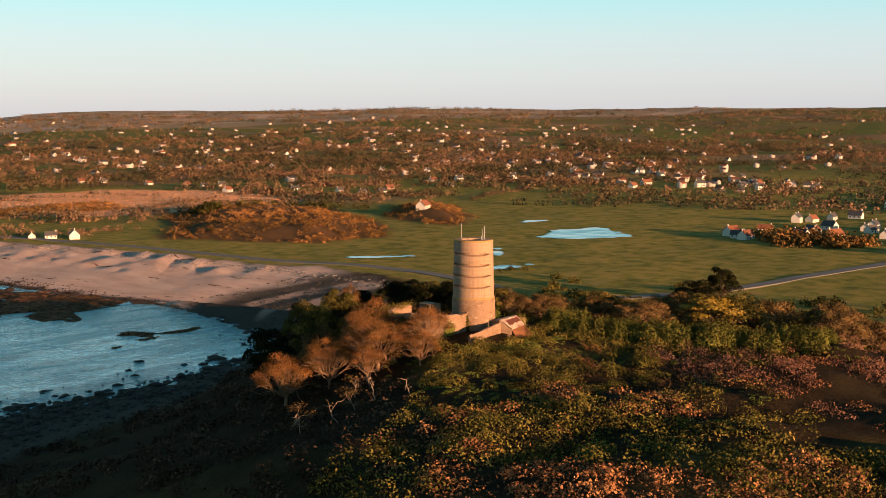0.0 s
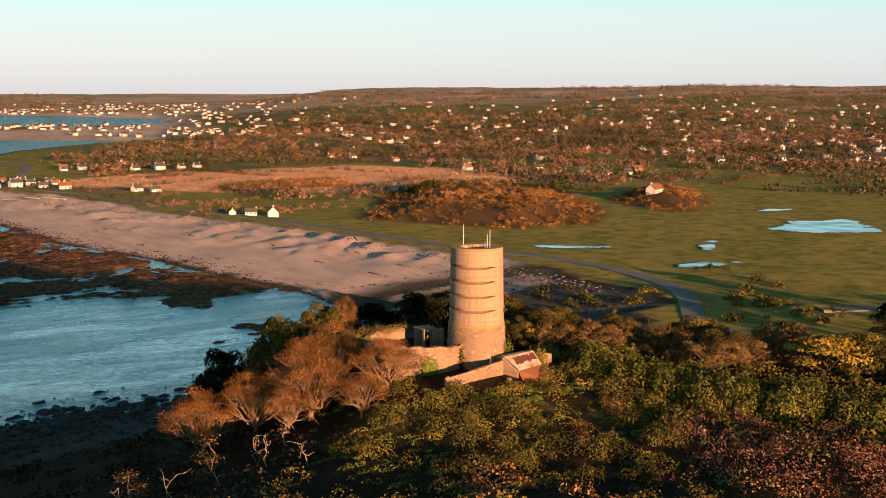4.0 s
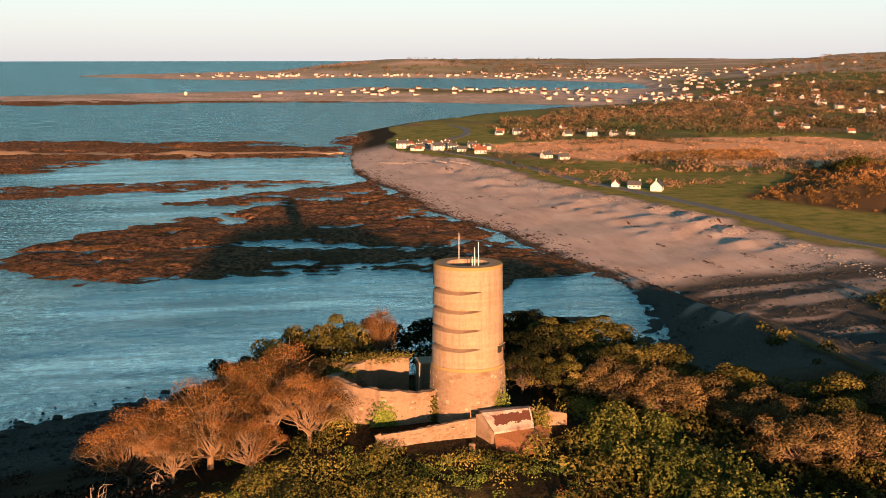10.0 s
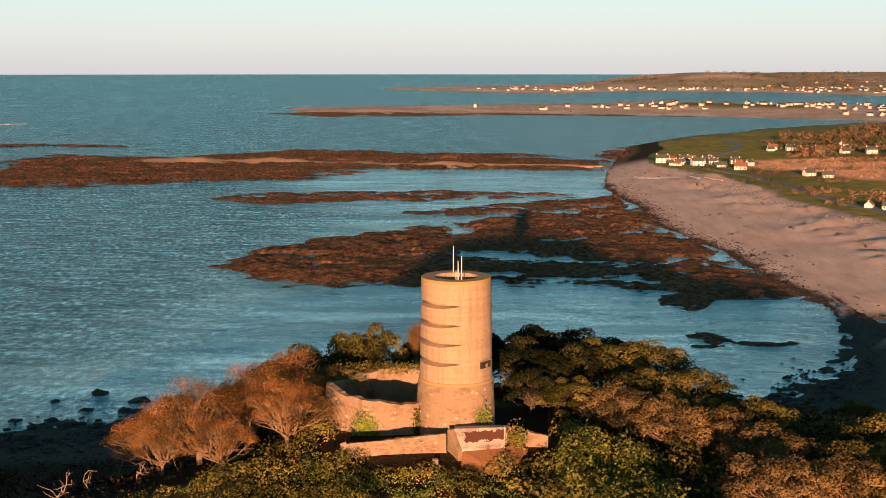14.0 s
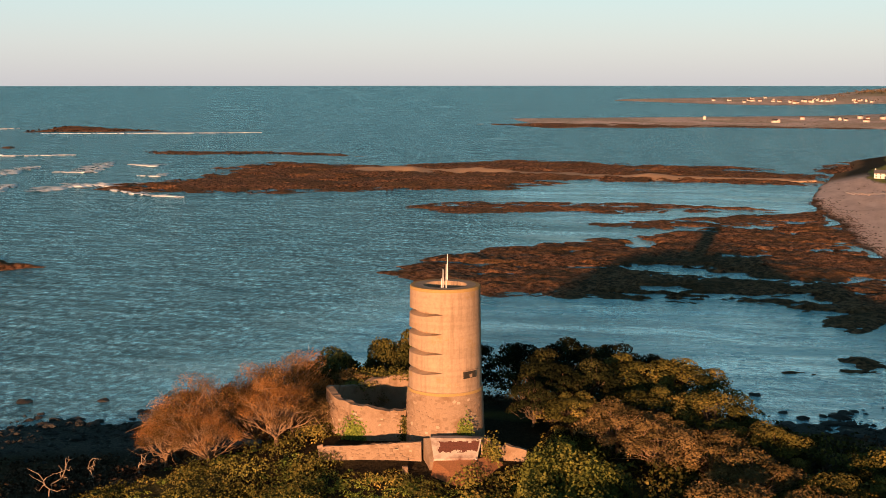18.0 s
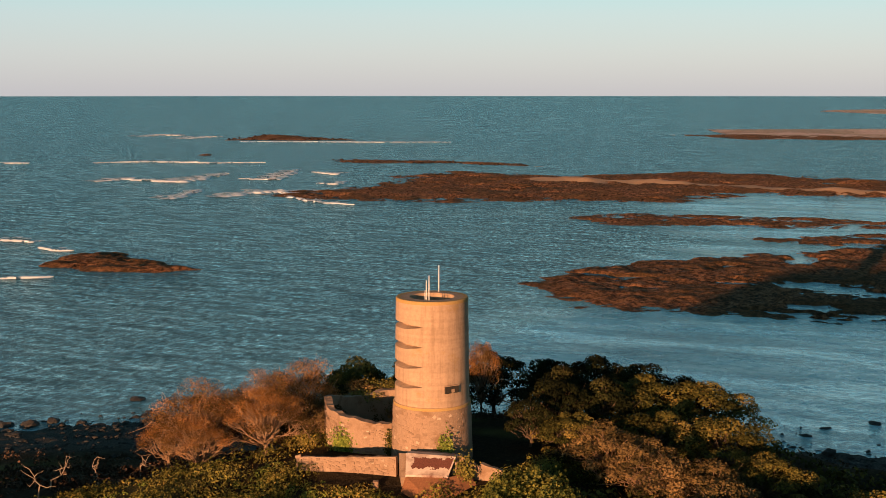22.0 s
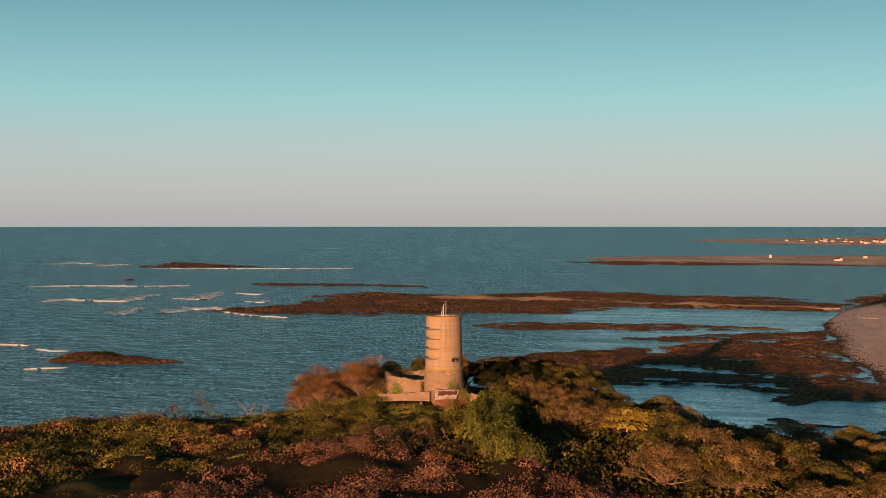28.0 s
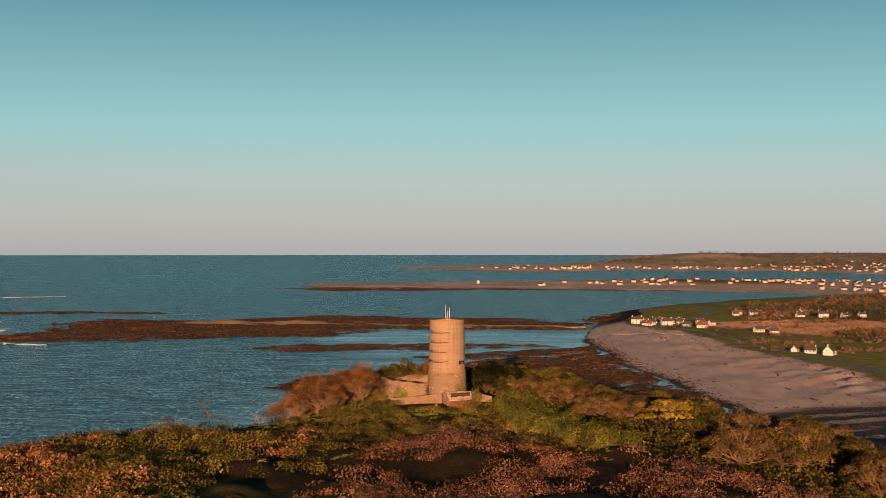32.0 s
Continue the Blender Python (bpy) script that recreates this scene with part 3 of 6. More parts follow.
cover["scrub"] = np.maximum(np.maximum(cover["scrub"], smooth(-6, 6, inside(GX, GY, DUNE) + warp * 0.7)), smooth(-6, 6, inside(GX, GY, DUNE_EAST) + warp * 0.7))
cover["scrub"] = np.maximum(cover["scrub"], heathland * 0.25 * smooth(-0.15, 0.25, fbm(GX / 20 + 8, GY / 20, 4)) * smooth(50, 100, np.hypot(GX, GY + 20)))
ground = grid_object("ground", gx, gy, GZ, LAND, attributes=cover)
tagged(ground, "headland, sandy bay and low farmland rising to hills", "ground", kind="structure")

# ---- the sea ----
wx, wy = spaced(-4400, -300, 300, 4400, 12, 1.04), spaced(-1500, 0, 900, 4600, 12, 1.04)
WX, WY = np.meshgrid(wx, wy, indexing="ij")
# calm water: painted sky reflection and more gloss inside this outline
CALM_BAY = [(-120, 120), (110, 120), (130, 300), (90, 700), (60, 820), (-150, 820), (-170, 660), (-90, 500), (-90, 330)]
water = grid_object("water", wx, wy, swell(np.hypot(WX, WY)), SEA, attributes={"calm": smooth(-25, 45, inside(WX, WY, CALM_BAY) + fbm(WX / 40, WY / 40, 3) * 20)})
tagged(water, "rippled teal sea filling the bay at low tide", "sea", kind="structure")


def height_at(x, y):
    return float(land_height(np.array([x], float), np.array([y], float))[0])


# ---- tidal reefs ----
def reef(name, poly, label, step, top=1.0, slope=0.05, rough=0.9, grain=9.0, mat=None, sink=0.6, pools=1.0):
    xs = [p[0] for p in poly]
    ys = [p[1] for p in poly]
    ax, ay = np.arange(min(xs) - 15, max(xs) + 15, step), np.arange(min(ys) - 15, max(ys) + 15, step)
    X, Y = np.meshgrid(ax, ay, indexing="ij")
    d = inside(X, Y, poly) + fbm(X / 30, Y / 20, 4) * 12
    d = np.where((Y > 150) & (Y < 900), np.minimum(d, np.interp(Y, WEST_Y, WEST_X) + 4 - X), d)
    z = np.clip(d * slope, -1.5, top) - sink
    n1 = fbm(X / grain, Y / grain * 0.7, 5, 0.7)
    ridge = 1 - np.abs(fbm(X / (grain * 0.7) + 7, Y / (grain * 1.1), 4, 0.65)) * 2
    z = z + (n1 * 1.5 + ridge * 0.55) * rough * smooth(-10, 14, d) + fbm(X / 45 + 5, Y / 22, 4) * 1.0
    z = z - 2.0 * pools * smooth(0.02, 0.3, fbm(X / 24 + 11, Y / 13, 5, 0.65) - 0.1 - 0.06 * smooth(0, 60, X) * smooth(520, 440, Y)) * smooth(700, 500, np.abs(X))
    z = z + swell(np.hypot(X, Y))
    ob = grid_object(name, ax, ay, z, mat or REEF, keep=z - swell(np.hypot(X, Y)) > -0.3, soft=False)
    return tagged(ob, label, "reef", "tidal reefs", "structure")


reef("reef", [(-123, 342), (-108, 386), (-75, 434), (-28, 480), (0, 530), (45, 560), (85, 560), (98, 464), (104, 388), (112, 304), (92, 282), (60, 258), (36, 285), (-10, 296), (-46, 290), (-76, 287), (-96, 302)],
     "broad brown weed-covered rock reef with tide pools", 1.5, 1.0, 0.06, 0.95, 8, None, 0.4)
reef("reef", [(-70, 515), (-29, 560), (49, 615), (70, 640), (75, 540), (30, 530), (-10, 500)], "low broken fingers of brown reef between pools", 2.0, 0.6, 0.05, 0.8, 8, None, 0.4)
reef("reef", [(-196, 575), (-167, 622), (-75, 650), (27, 642), (52, 620), (42, 594), (-17, 590), (-55, 567), (-150, 561)], "long narrow brown reef lying off the beach", 2.0, 0.9, 0.06, 0.8, 9, None, 0.45)
reef("reef", [(-457, 640), (-374, 625), (-309, 630), (-250, 668), (-146, 700), (-106, 790), (-20, 785), (66, 790), (100, 900), (0, 1000), (-110, 1019), (-219, 1050), (-300, 930), (-428, 962), (-445, 860), (-410, 755)],
     "wide brown rock spit joining the beach", 3.0, 1.8, 0.035, 1.1, 14)
reef("reef", [(-330, 850), (-280, 885), (-200, 880), (-40, 850), (70, 850), (70, 835), (-60, 832), (-210, 850), (-290, 840)], "pale shingle bar along the rock spit", 3.0, 4.0, 0.2, 0.5, 14, PALE_ROCK, -0.6, 0)
reef("reef", [(90, 880), (62, 960), (95, 1095), (155, 1220), (215, 1290), (238, 1180), (205, 1040), (165, 960)], "brown foreshore rocks below the coast road", 3.0, 2.5, 0.05, 1.0, 10)
reef("reef", [(-327, 290), (-334, 320), (-325, 344), (-312, 334), (-297, 318), (-258, 308), (-268, 289), (-300, 280)], "small brown islet awash in the swell", 1.2, 1.6, 0.2, 1.0, 6)
reef("reef", [(-459, 312), (-454, 341), (-417, 358), (-397, 349), (-415, 318)], "low brown islet with surf along its far side", 1.5, 1.4, 0.2, 0.9, 6)
reef("reef", [(-512, 285), (-508, 300), (-496, 303), (-492, 290)], "small brown islet awash in the swell", 1.5, 1.4, 0.2, 0.9, 6)
reef("reef", [(-640, 1083), (-579, 1020), (-470, 1060), (-363, 1045), (-400, 1085), (-520, 1110)], "low brown skerry beyond the spit", 4.0, 1.6, 0.06, 0.8, 12)
reef("reef", [(-1050, 1480), (-1107, 1700), (-1000, 1640), (-870, 1570), (-930, 1530)], "distant brown skerry ringed with surf", 6.0, 3.0, 0.06, 1.4, 20)
reef("reef", [(-835, 1085), (-815, 1110), (-800, 1085)], "distant brown skerry ringed with surf", 4.0, 3.0, 0.2, 1.4, 10)
reef("reef", [(-480, 1960), (-324, 1840), (0, 1930), (270, 1880), (300, 1920), (0, 2000), (-300, 2060)], "brown rock flats below the far strip of land", 8.0, 2.0, 0.04, 1.0, 30)
reef("reef", [(40, 196), (60, 214), (86, 206), (70, 198)], "dark weed patch in the shallow bay", 1.0, 0.4, 0.08, 0.6, 4, None, 0.35, 0)


def rock_litter(name, label, mat, x, y, z, r, seed):
    """Loose angular rocks, too many to count: jittered eight-sided lumps."""
    g = np.random.default_rng(seed)
    n = len(x)
    shape = np.array([(1, 0, 0), (0, 1, 0), (-1, 0, 0), (0, -1, 0), (0, 0, 0.8), (0, 0, -0.6)], float)
    v = shape[None] * g.uniform(0.65, 1.35, (n, 6, 3)) + g.normal(0, 0.16, (n, 6, 3))
    a = g.uniform(0, 6.283, n)
    c, s_ = np.cos(a)[:, None], np.sin(a)[:, None]
    v = np.stack([v[..., 0] * c - v[..., 1] * s_, v[..., 0] * s_ + v[..., 1] * c, v[..., 2]], -1) * r[:, None, None]
    v[..., 2] *= 0.6
    v += np.stack([x, y, z], -1)[:, None]
    tri = np.array([(0, 1, 4), (1, 2, 4), (2, 3, 4), (3, 0, 4), (1, 0, 5), (2, 1, 5), (3, 2, 5), (0, 3, 5)])
    faces = (np.arange(n)[:, None, None] * 6 + tri[None]).reshape(-1, 3)
    return tagged(array_mesh(name, v.reshape(-1, 3), faces, mat), label, "rocks", kind="stuff")


def litter_over(poly, n, r0, r1, seed, lift=0.25, gaps=-0.05, label="loose weed-covered rocks strewn over the reef"):
    g = np.random.default_rng(seed)
    xs, ys = [p[0] for p in poly], [p[1] for p in poly]
    x, y = g.uniform(min(xs), max(xs), n), g.uniform(min(ys), max(ys), n)
    keep = (inside(x, y, poly) + fbm(x / 30, y / 20, 4) * 12 > 9) & (fbm(x / 16 + 3, y / 6, 4, 0.6) > gaps) & (x < np.interp(y, WEST_Y, WEST_X) + 3)
    x, y = x[keep], y[keep]
    return rock_litter("reef_rocks", label, REEF_ROCK, x, y, lift - 0.15 + swell(np.hypot(x, y)) + g.normal(0, 0.1, len(x)), g.uniform(r0, r1, len(x)) * 0.75, seed)


litter_over([(-123, 342), (-108, 386), (-75, 434), (-28, 480), (0, 530), (45, 560), (85, 560), (98, 464), (104, 388), (112, 304), (92, 282), (60, 258), (36, 285), (-10, 296), (-46, 290), (-76, 287), (-96, 302)], 9500, 0.25, 0.85, 201, 0.02, 0.08)
litter_over([(-70, 515), (-29, 560), (49, 615), (70, 640), (75, 540), (30, 530), (-10, 500)], 1500, 0.3, 0.85, 202, 0.0, 0.05)
litter_over([(-196, 575), (-167, 622), (-75, 650), (27, 642), (52, 620), (42, 594), (-17, 590), (-55, 567), (-150, 561)], 3200, 0.3, 1.0, 203, 0.1, 0.0)
litter_over([(-457, 640), (-374, 625), (-309, 630), (-250, 668), (-146, 700), (-106, 790), (-20, 785), (66, 790), (100, 900), (0, 1000), (-110, 1019), (-219, 1050), (-300, 930), (-428, 962), (-445, 860), (-410, 755)], 9000, 0.5, 1.7, 204, 0.8, 0.0)
litter_over([(-327, 290), (-334, 320), (-325, 344), (-312, 334), (-297, 318), (-258, 308), (-268, 289), (-300, 280)], 620, 0.6, 2.2, 205, 0.5)
litter_over([(-459, 312), (-454, 341), (-417, 358), (-397, 349), (-415, 318)], 420, 0.6, 2.0, 206, 0.5)
litter_over([(-512, 285), (-508, 300), (-496, 303), (-492, 290)], 80, 0.6, 2.0, 207, 0.5)
litter_over([(90, 880), (60, 960), (110, 1080), (190, 1130), (235, 1060), (170, 960)], 1300, 1.0, 2.6, 208, 1.0)
litter_over([(-1060, 1480), (-1107, 1700), (-1000, 1640), (-860, 1570), (-930, 1520)], 500, 2, 5, 209, 1.5)
litter_over([(-650, 1083), (-579, 1010), (-470, 1055), (-355, 1045), (-400, 1090), (-520, 1115)], 700, 1, 2.8, 210, 0.5)
g = np.random.default_rng(300)
x = g.uniform(-230, 80, 5200)
y = np.interp(x, COAST_X, COAST_Y) - g.normal(14, 15, 5200)
r = g.uniform(0.25, 1.0, 5200)
z = land_height(x, y)
k = (z > -1.0) & (fbm(x / 9, y / 6, 3) > -0.25)
rock_litter("shore_rocks", "dark boulders and broken rock along the shore", SHORE_ROCK, x[k], y[k], np.maximum(z[k], -0.3), r[k], 301)
x, y = g.uniform(62, 200, 5200), g.uniform(95, 262, 5200)
z, r = land_height(x, y), g.uniform(0.2, 0.75, 5200)
k = (z > -0.6) & (z < 5.5) & (fbm(x / 14, y / 5, 3) > -0.1) & (x < np.interp(y, TOP_Y, TOP_X))
rock_litter("shore_rocks", "dark shingle and weed at the head of the bay", SHORE_ROCK, x[k], y[k], z[k], r[k], 302)
y = g.uniform(255, 700, 2600)
x = np.interp(y, WEST_Y, WEST_X) + g.normal(2, 5, 2600)
rock_litter("shore_rocks", "line of brown stones at the foot of the sand", REEF_ROCK, x, y, land_height(x, y).clip(-0.2), g.uniform(0.2, 0.7, 2600), 303)
y = g.uniform(180, 720, 900)
x = np.interp(y, TOP_Y, TOP_X) - g.uniform(0, 12, 900) - 4
rock_litter("armour_rocks", "grey armour stones along the top of the beach", ARMOUR, x, y, land_height(x, y), g.uniform(0.3, 0.9, 900), 304)

# ---- the tower ----
tower = thing("observation_tower", (0, 0, 35.2), "round concrete observation tower on an old stone gun tower", "tower")


def lathe(name, rows, mat, parent, columns=64, radius_at=None, label=""):
    """A turned body: rows of (radius, height); radius_at may change it column by column."""
    verts, faces = [], []
    for k in range(columns):
        a = 2 * math.pi * k / columns
        for j, (r, z) in enumerate(rows if radius_at is None else radius_at(math.degrees(a))):
            verts.append((math.sin(a) * r, -math.cos(a) * r, z))
    n = len(rows)
    for k in range(columns):
        for j in range(n - 1):
            faces.append((k * n + j, ((k + 1) % columns) * n + j, ((k + 1) % columns) * n + j + 1, k * n + j + 1))
    return mesh_object(name, verts, faces, mat, parent, label)


SLITS = (8.9, 11.1, 13.3, 15.5)


def shell(angle):
    """The concrete shell's outline at an angle from the south, east positive: four long observation slits on the west side."""
    a = (angle + 180) % 360 - 180
    h = 0.34 * min(1.0, max(0.0, (12 - a) / 34)) * min(1.0, max(0.0, (a + 128) / 10))
    d = 0.75 if h > 0 else 0.0
    rows = [(4.32, 6.25), (4.32, 6.62), (4.2, 6.66)]
    for z in SLITS:
        r = 4.2 - 0.2 * (z - 6.6) / 11.8
        rows += [(r, z - h - 0.002), (r - d, z - h * 0.2 - 0.001), (r - d, z + h + 0.001), (r, z + h + 0.002)]
    return rows + [(4.0, 18.2), (3.93, 18.3), (2.5, 18.3), (2.45, 18.2), (2.45, 15.2), (0.01, 15.1)]


lathe("shell", shell(0), CONCRETE, tower, 192, shell, "smooth weathered concrete shell with four slits")
lathe("core", [(4.62, -0.9), (4.6, 0), (4.36, 6.3), (4.2, 6.32)], MORTAR, tower, 96, None, "tapering rubble masonry drum")
# lichen band along the rim and the joint
lathe("rim_lichen", [(4.012, 17.95), (4.012, 18.2), (3.94, 18.312), (3.5, 18.312)], LICHEN, tower, 96, None, "yellow lichen along the rim")
lathe("joint_lichen", [(4.33, 6.28), (4.336, 6.35), (4.336, 6.58), (4.3, 6.64)], LICHEN, tower, 96, None, "yellow lichen along the joint of concrete and stone")
# square loophole with a concrete hood, facing south-east
# a solid block; its near-black colour stands for the shade inside
bm = bmesh.new()
box(bm, (1.7, 0.5, 0.8), (0, 0, 0), 0.02)
loophole = part("loophole", bm, OPENING_SHADE, tower, "near-black block for the shade in a square loophole")
loophole.matrix_basis = pose(math.sin(radians(56)) * 4.05, -math.cos(radians(56)) * 4.05, 8.6, 0, 0, 56)
bm = bmesh.new()
box(bm, (1.9, 0.34, 0.1), (0, 0, 0), 0.02)
hood = part("hood", bm, CONCRETE, tower, "thin concrete hood")
hood.matrix_basis = pose(math.sin(radians(56)) * 4.18, -math.cos(radians(56)) * 4.18, 9.05, 0, 0, 56)
bm = bmesh.new()
box(bm, (0.95, 0.3, 0.42), (0, 0, 0), 0.03)
jamb = part("jamb", bm, CONCRETE, tower, "sunlit splayed jamb of the loophole")
jamb.matrix_basis = pose(math.sin(radians(61)) * 4.16, -math.cos(radians(61)) * 4.16, 8.5, 0, -9, 61)
for px, py, tall, r in ((-0.5, 2.9, 21.4, 0.05), (0.35, -2.2, 20.4, 0.06), (0.75, -2.35, 21.0, 0.06), (0.1, -2.0, 19.3, 0.05)):
    v, f = [], []
    tube(v, f, [(px, py, 17.0), (px, py, tall * 0.5 + 9), (px, py, tall)], [r, r, r * 0.7], 8)
    mesh_object("mast", v, f, STEEL, tower, "thin pale aerial mast")

# ---- the fort round it ----
fort = thing("fort_wall", (0, 0, 34.0), "ruined rubble stone fort walls with ragged tops", "wall")


def ragged_wall(name, path, base, top, thick, parent, mat, label="", ragged=0.25, seed=3):
    """A rubble wall along a line of plan points, with an uneven top."""
    gen = np.random.default_rng(seed)
    pts = []
    for (ax, ay, at), (bx, by, bt) in zip(path[:-1], path[1:]):
        n = max(2, int(math.hypot(bx - ax, by - ay) / 0.45))
        pts += [(ax + (bx - ax) * k / n, ay + (by - ay) * k / n, at + (bt - at) * k / n) for k in range(n)]
    pts.append(path[-1])
    verts, faces = [], []
    for k, (x, y, t) in enumerate(pts):
        q, p = pts[min(k + 1, len(pts) - 1)], pts[max(k - 1, 0)]
        d = Vector((q[0] - p[0], q[1] - p[1], 0)).normalized()
        nx, ny = -d.y * thick / 2, d.x * thick / 2
        t = t + ragged * float(fbm(np.array([k * 0.21 + seed * 3.7]), np.array([seed * 1.3]), 4, 0.6)[0]) * 1.4
        j = gen.normal(0, 0.03, 4)
        verts += [(x - nx + j[0], y - ny + j[0], base), (x - nx * 0.95 + j[1], y - ny * 0.95, t + j[1]), (x + nx * 0.95, y + ny * 0.95 + j[2], t + j[2]), (x + nx + j[3], y + ny, base)]
    for k in range(len(pts) - 1):
        a, b = k * 4, k * 4 + 4
        faces += [(a, b, b + 1, a + 1), (a + 1, b + 1, b + 2, a + 2), (a + 2, b + 2, b + 3, a + 3)]
    e = (len(pts) - 1) * 4
    faces += [(0, 1, 2, 3), (e + 3, e + 2, e + 1, e)]
    return mesh_object(name, verts, faces, mat, parent, label)


ragged_wall("ring_wall", [(-4.2, -1.5, 5.0), (-7.5, -2.2, 5.0), (-8.5, -2.3, 5.4), (-10.5, -1.8, 5.4), (-13.2, 0.2, 5.5), (-15.3, 3.2, 5.7), (-15.6, 6.5, 5.2), (-14.2, 9.5, 4.6)], -6, 0, 0.9, fort, MORTAR, "thick curved rubble wall", 0.3, 5)
ragged_wall("back_wall", [(-14.2, 9.5, 4.4), (-12.0, 12.3, 5.0), (-9.0, 13.6, 5.3), (-5.0, 13.2, 5.2)], -6, 0, 0.9, fort, MORTAR, "far side of the ring wall, overgrown", 0.4, 6)
front = thing("front_wall", (0, 0, 33.5), "low rendered stone garden wall before the tower", "wall")
ragged_wall("wall", [(-12.0, -9.3, 2.75), (-6.0, -8.4, 3.2), (-0.6, -7.6, 3.75)], -1.5, 0, 0.5, front, MORTAR, "pale weathered wall", 0.06, 8)

# roofless annexe between the ring wall and the tower
annexe = thing("annexe", (-3.4, 8.2, 36.2), "small open concrete doorway shelter beside the tower", "shelter")
for at, size in (((-1.0, 0, 1.0), (0.22, 0.45, 4.6)), ((0.9, 0, 1.0), (0.22, 0.45, 4.6)), ((0, 0, 3.45), (2.2, 0.5, 0.3)), ((0, 1.5, 3.5), (2.3, 2.6, 0.2)), ((0, 2.7, 1.0), (2.1, 0.25, 4.4)), ((2.3, 1.2, 0.9), (2.4, 0.4, 4.4))):
    bm = bmesh.new()
    box(bm, size, at, 0.03)
    part("slab", bm, CONCRETE, annexe)

# bunker block with a flaking whitewashed sloping front
bunker = thing("bunker", (0, 0, 33.0), "low masonry bunker block with flaking whitewashed slope", "bunker")
mesh_object("gable", [(-0.5, -7.3, -1), (-0.5, -7.3, 4.5), (0.8, -9.4, 2.6), (0.8, -9.4, -1), (0.2, -7.0, -1), (0.2, -7.0, 4.5), (1.3, -9.2, 2.6), (1.3, -9.2, -1)], [(0, 3, 2, 1), (4, 5, 6, 7), (1, 2, 6, 5), (0, 1, 5, 4), (3, 7, 6, 2)], MORTAR, bunker, "stone gable end")
mesh_object("slope", [(0.2, -7.0, 4.55), (5.9, -6.6, 4.75), (5.9, -8.6, 3.2), (1.2, -9.2, 2.9), (0.2, -6.0, 4.5), (5.9, -5.6, 4.7), (1.2, -9.3, 2.4), (5.9, -8.7, 2.7)], [(0, 3, 2, 1), (0, 1, 5, 4), (3, 6, 7, 2)], WEATHERED_WHITE, bunker, "flaking whitewashed slope")
mesh_object("bank", [(1.2, -9.15, 2.75), (5.9, -8.55, 3.05), (6.6, -7.6, 3.1), (8.6, -10.4, 0.2), (4.6, -12.6, -0.2), (1.2, -11.2, 0.1), (6.2, -6.0, 4.4), (9.6, -7.4, 0.8), (3.2, -10.3, 2.0), (5.6, -10.4, 1.9)], [(0, 5, 8), (5, 4, 8), (0, 8, 9, 1), (8, 4, 9), (1, 9, 2), (9, 4, 3), (9, 3, 2), (2, 3, 7, 6)], EARTH, bunker, "bare red earth bank")
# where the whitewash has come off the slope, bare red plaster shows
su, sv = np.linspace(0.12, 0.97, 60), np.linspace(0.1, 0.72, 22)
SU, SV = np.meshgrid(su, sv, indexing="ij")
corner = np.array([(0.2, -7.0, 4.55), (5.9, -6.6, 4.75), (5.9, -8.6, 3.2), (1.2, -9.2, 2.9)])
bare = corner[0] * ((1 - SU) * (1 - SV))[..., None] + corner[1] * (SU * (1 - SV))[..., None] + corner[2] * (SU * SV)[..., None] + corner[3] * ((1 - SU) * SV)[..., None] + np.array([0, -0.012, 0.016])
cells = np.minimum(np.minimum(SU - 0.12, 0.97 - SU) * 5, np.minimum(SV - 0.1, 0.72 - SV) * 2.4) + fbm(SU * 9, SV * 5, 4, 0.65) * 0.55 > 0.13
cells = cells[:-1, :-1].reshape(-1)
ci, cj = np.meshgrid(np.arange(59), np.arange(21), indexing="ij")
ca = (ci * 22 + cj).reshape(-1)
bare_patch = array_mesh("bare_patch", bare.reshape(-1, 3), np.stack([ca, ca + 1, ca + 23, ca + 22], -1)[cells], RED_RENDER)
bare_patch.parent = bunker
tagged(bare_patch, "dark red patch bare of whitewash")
ragged_wall("end_wall", [(6.0, -5.8, 4.8), (8.0, -5.4, 3.6), (8.3, -5.3, 4.0), (10.6, -5.0, 3.4)], -1, 0, 0.6, bunker, MORTAR, "rubble end wall", 0.1, 9)
bm = bmesh.new()
box(bm, (5.8, 3.0, 4.6), (3.2, -5.4, 1.9), 0.05)
part("body", bm, MORTAR, bunker)
bm = bmesh.new()
box(bm, (0.6, 0.5, 0.9), (0, 0, 0.4), 0.05)
marker = part("marker_stone", bm, MORTAR)
marker.matrix_basis = pose(-1.6, -10.6, height_at(-1.6, -10.6) - 0.1, 4, 0, 20)
tagged(marker, "small squared stone standing in the grass", "stone")


# squared and rubble stones, proud of their mortar
def stone_mesh(seed, length, high):
    g = np.random.default_rng(seed)
    bm = bmesh.new()
    box(bm, (length, 0.16, high))
    for v in bm.verts:
        v.co.x *= 1 + g.normal(0, 0.07)
        v.co.z *= 1 + g.normal(0, 0.09)
        if v.co.y < 0:
            v.co.x *= 0.9
            v.co.z *= 0.86
    me = bpy.data.meshes.new("stone")
    bm.to_mesh(me)
    bm.free()
    me.materials.append(STONE)
    return me


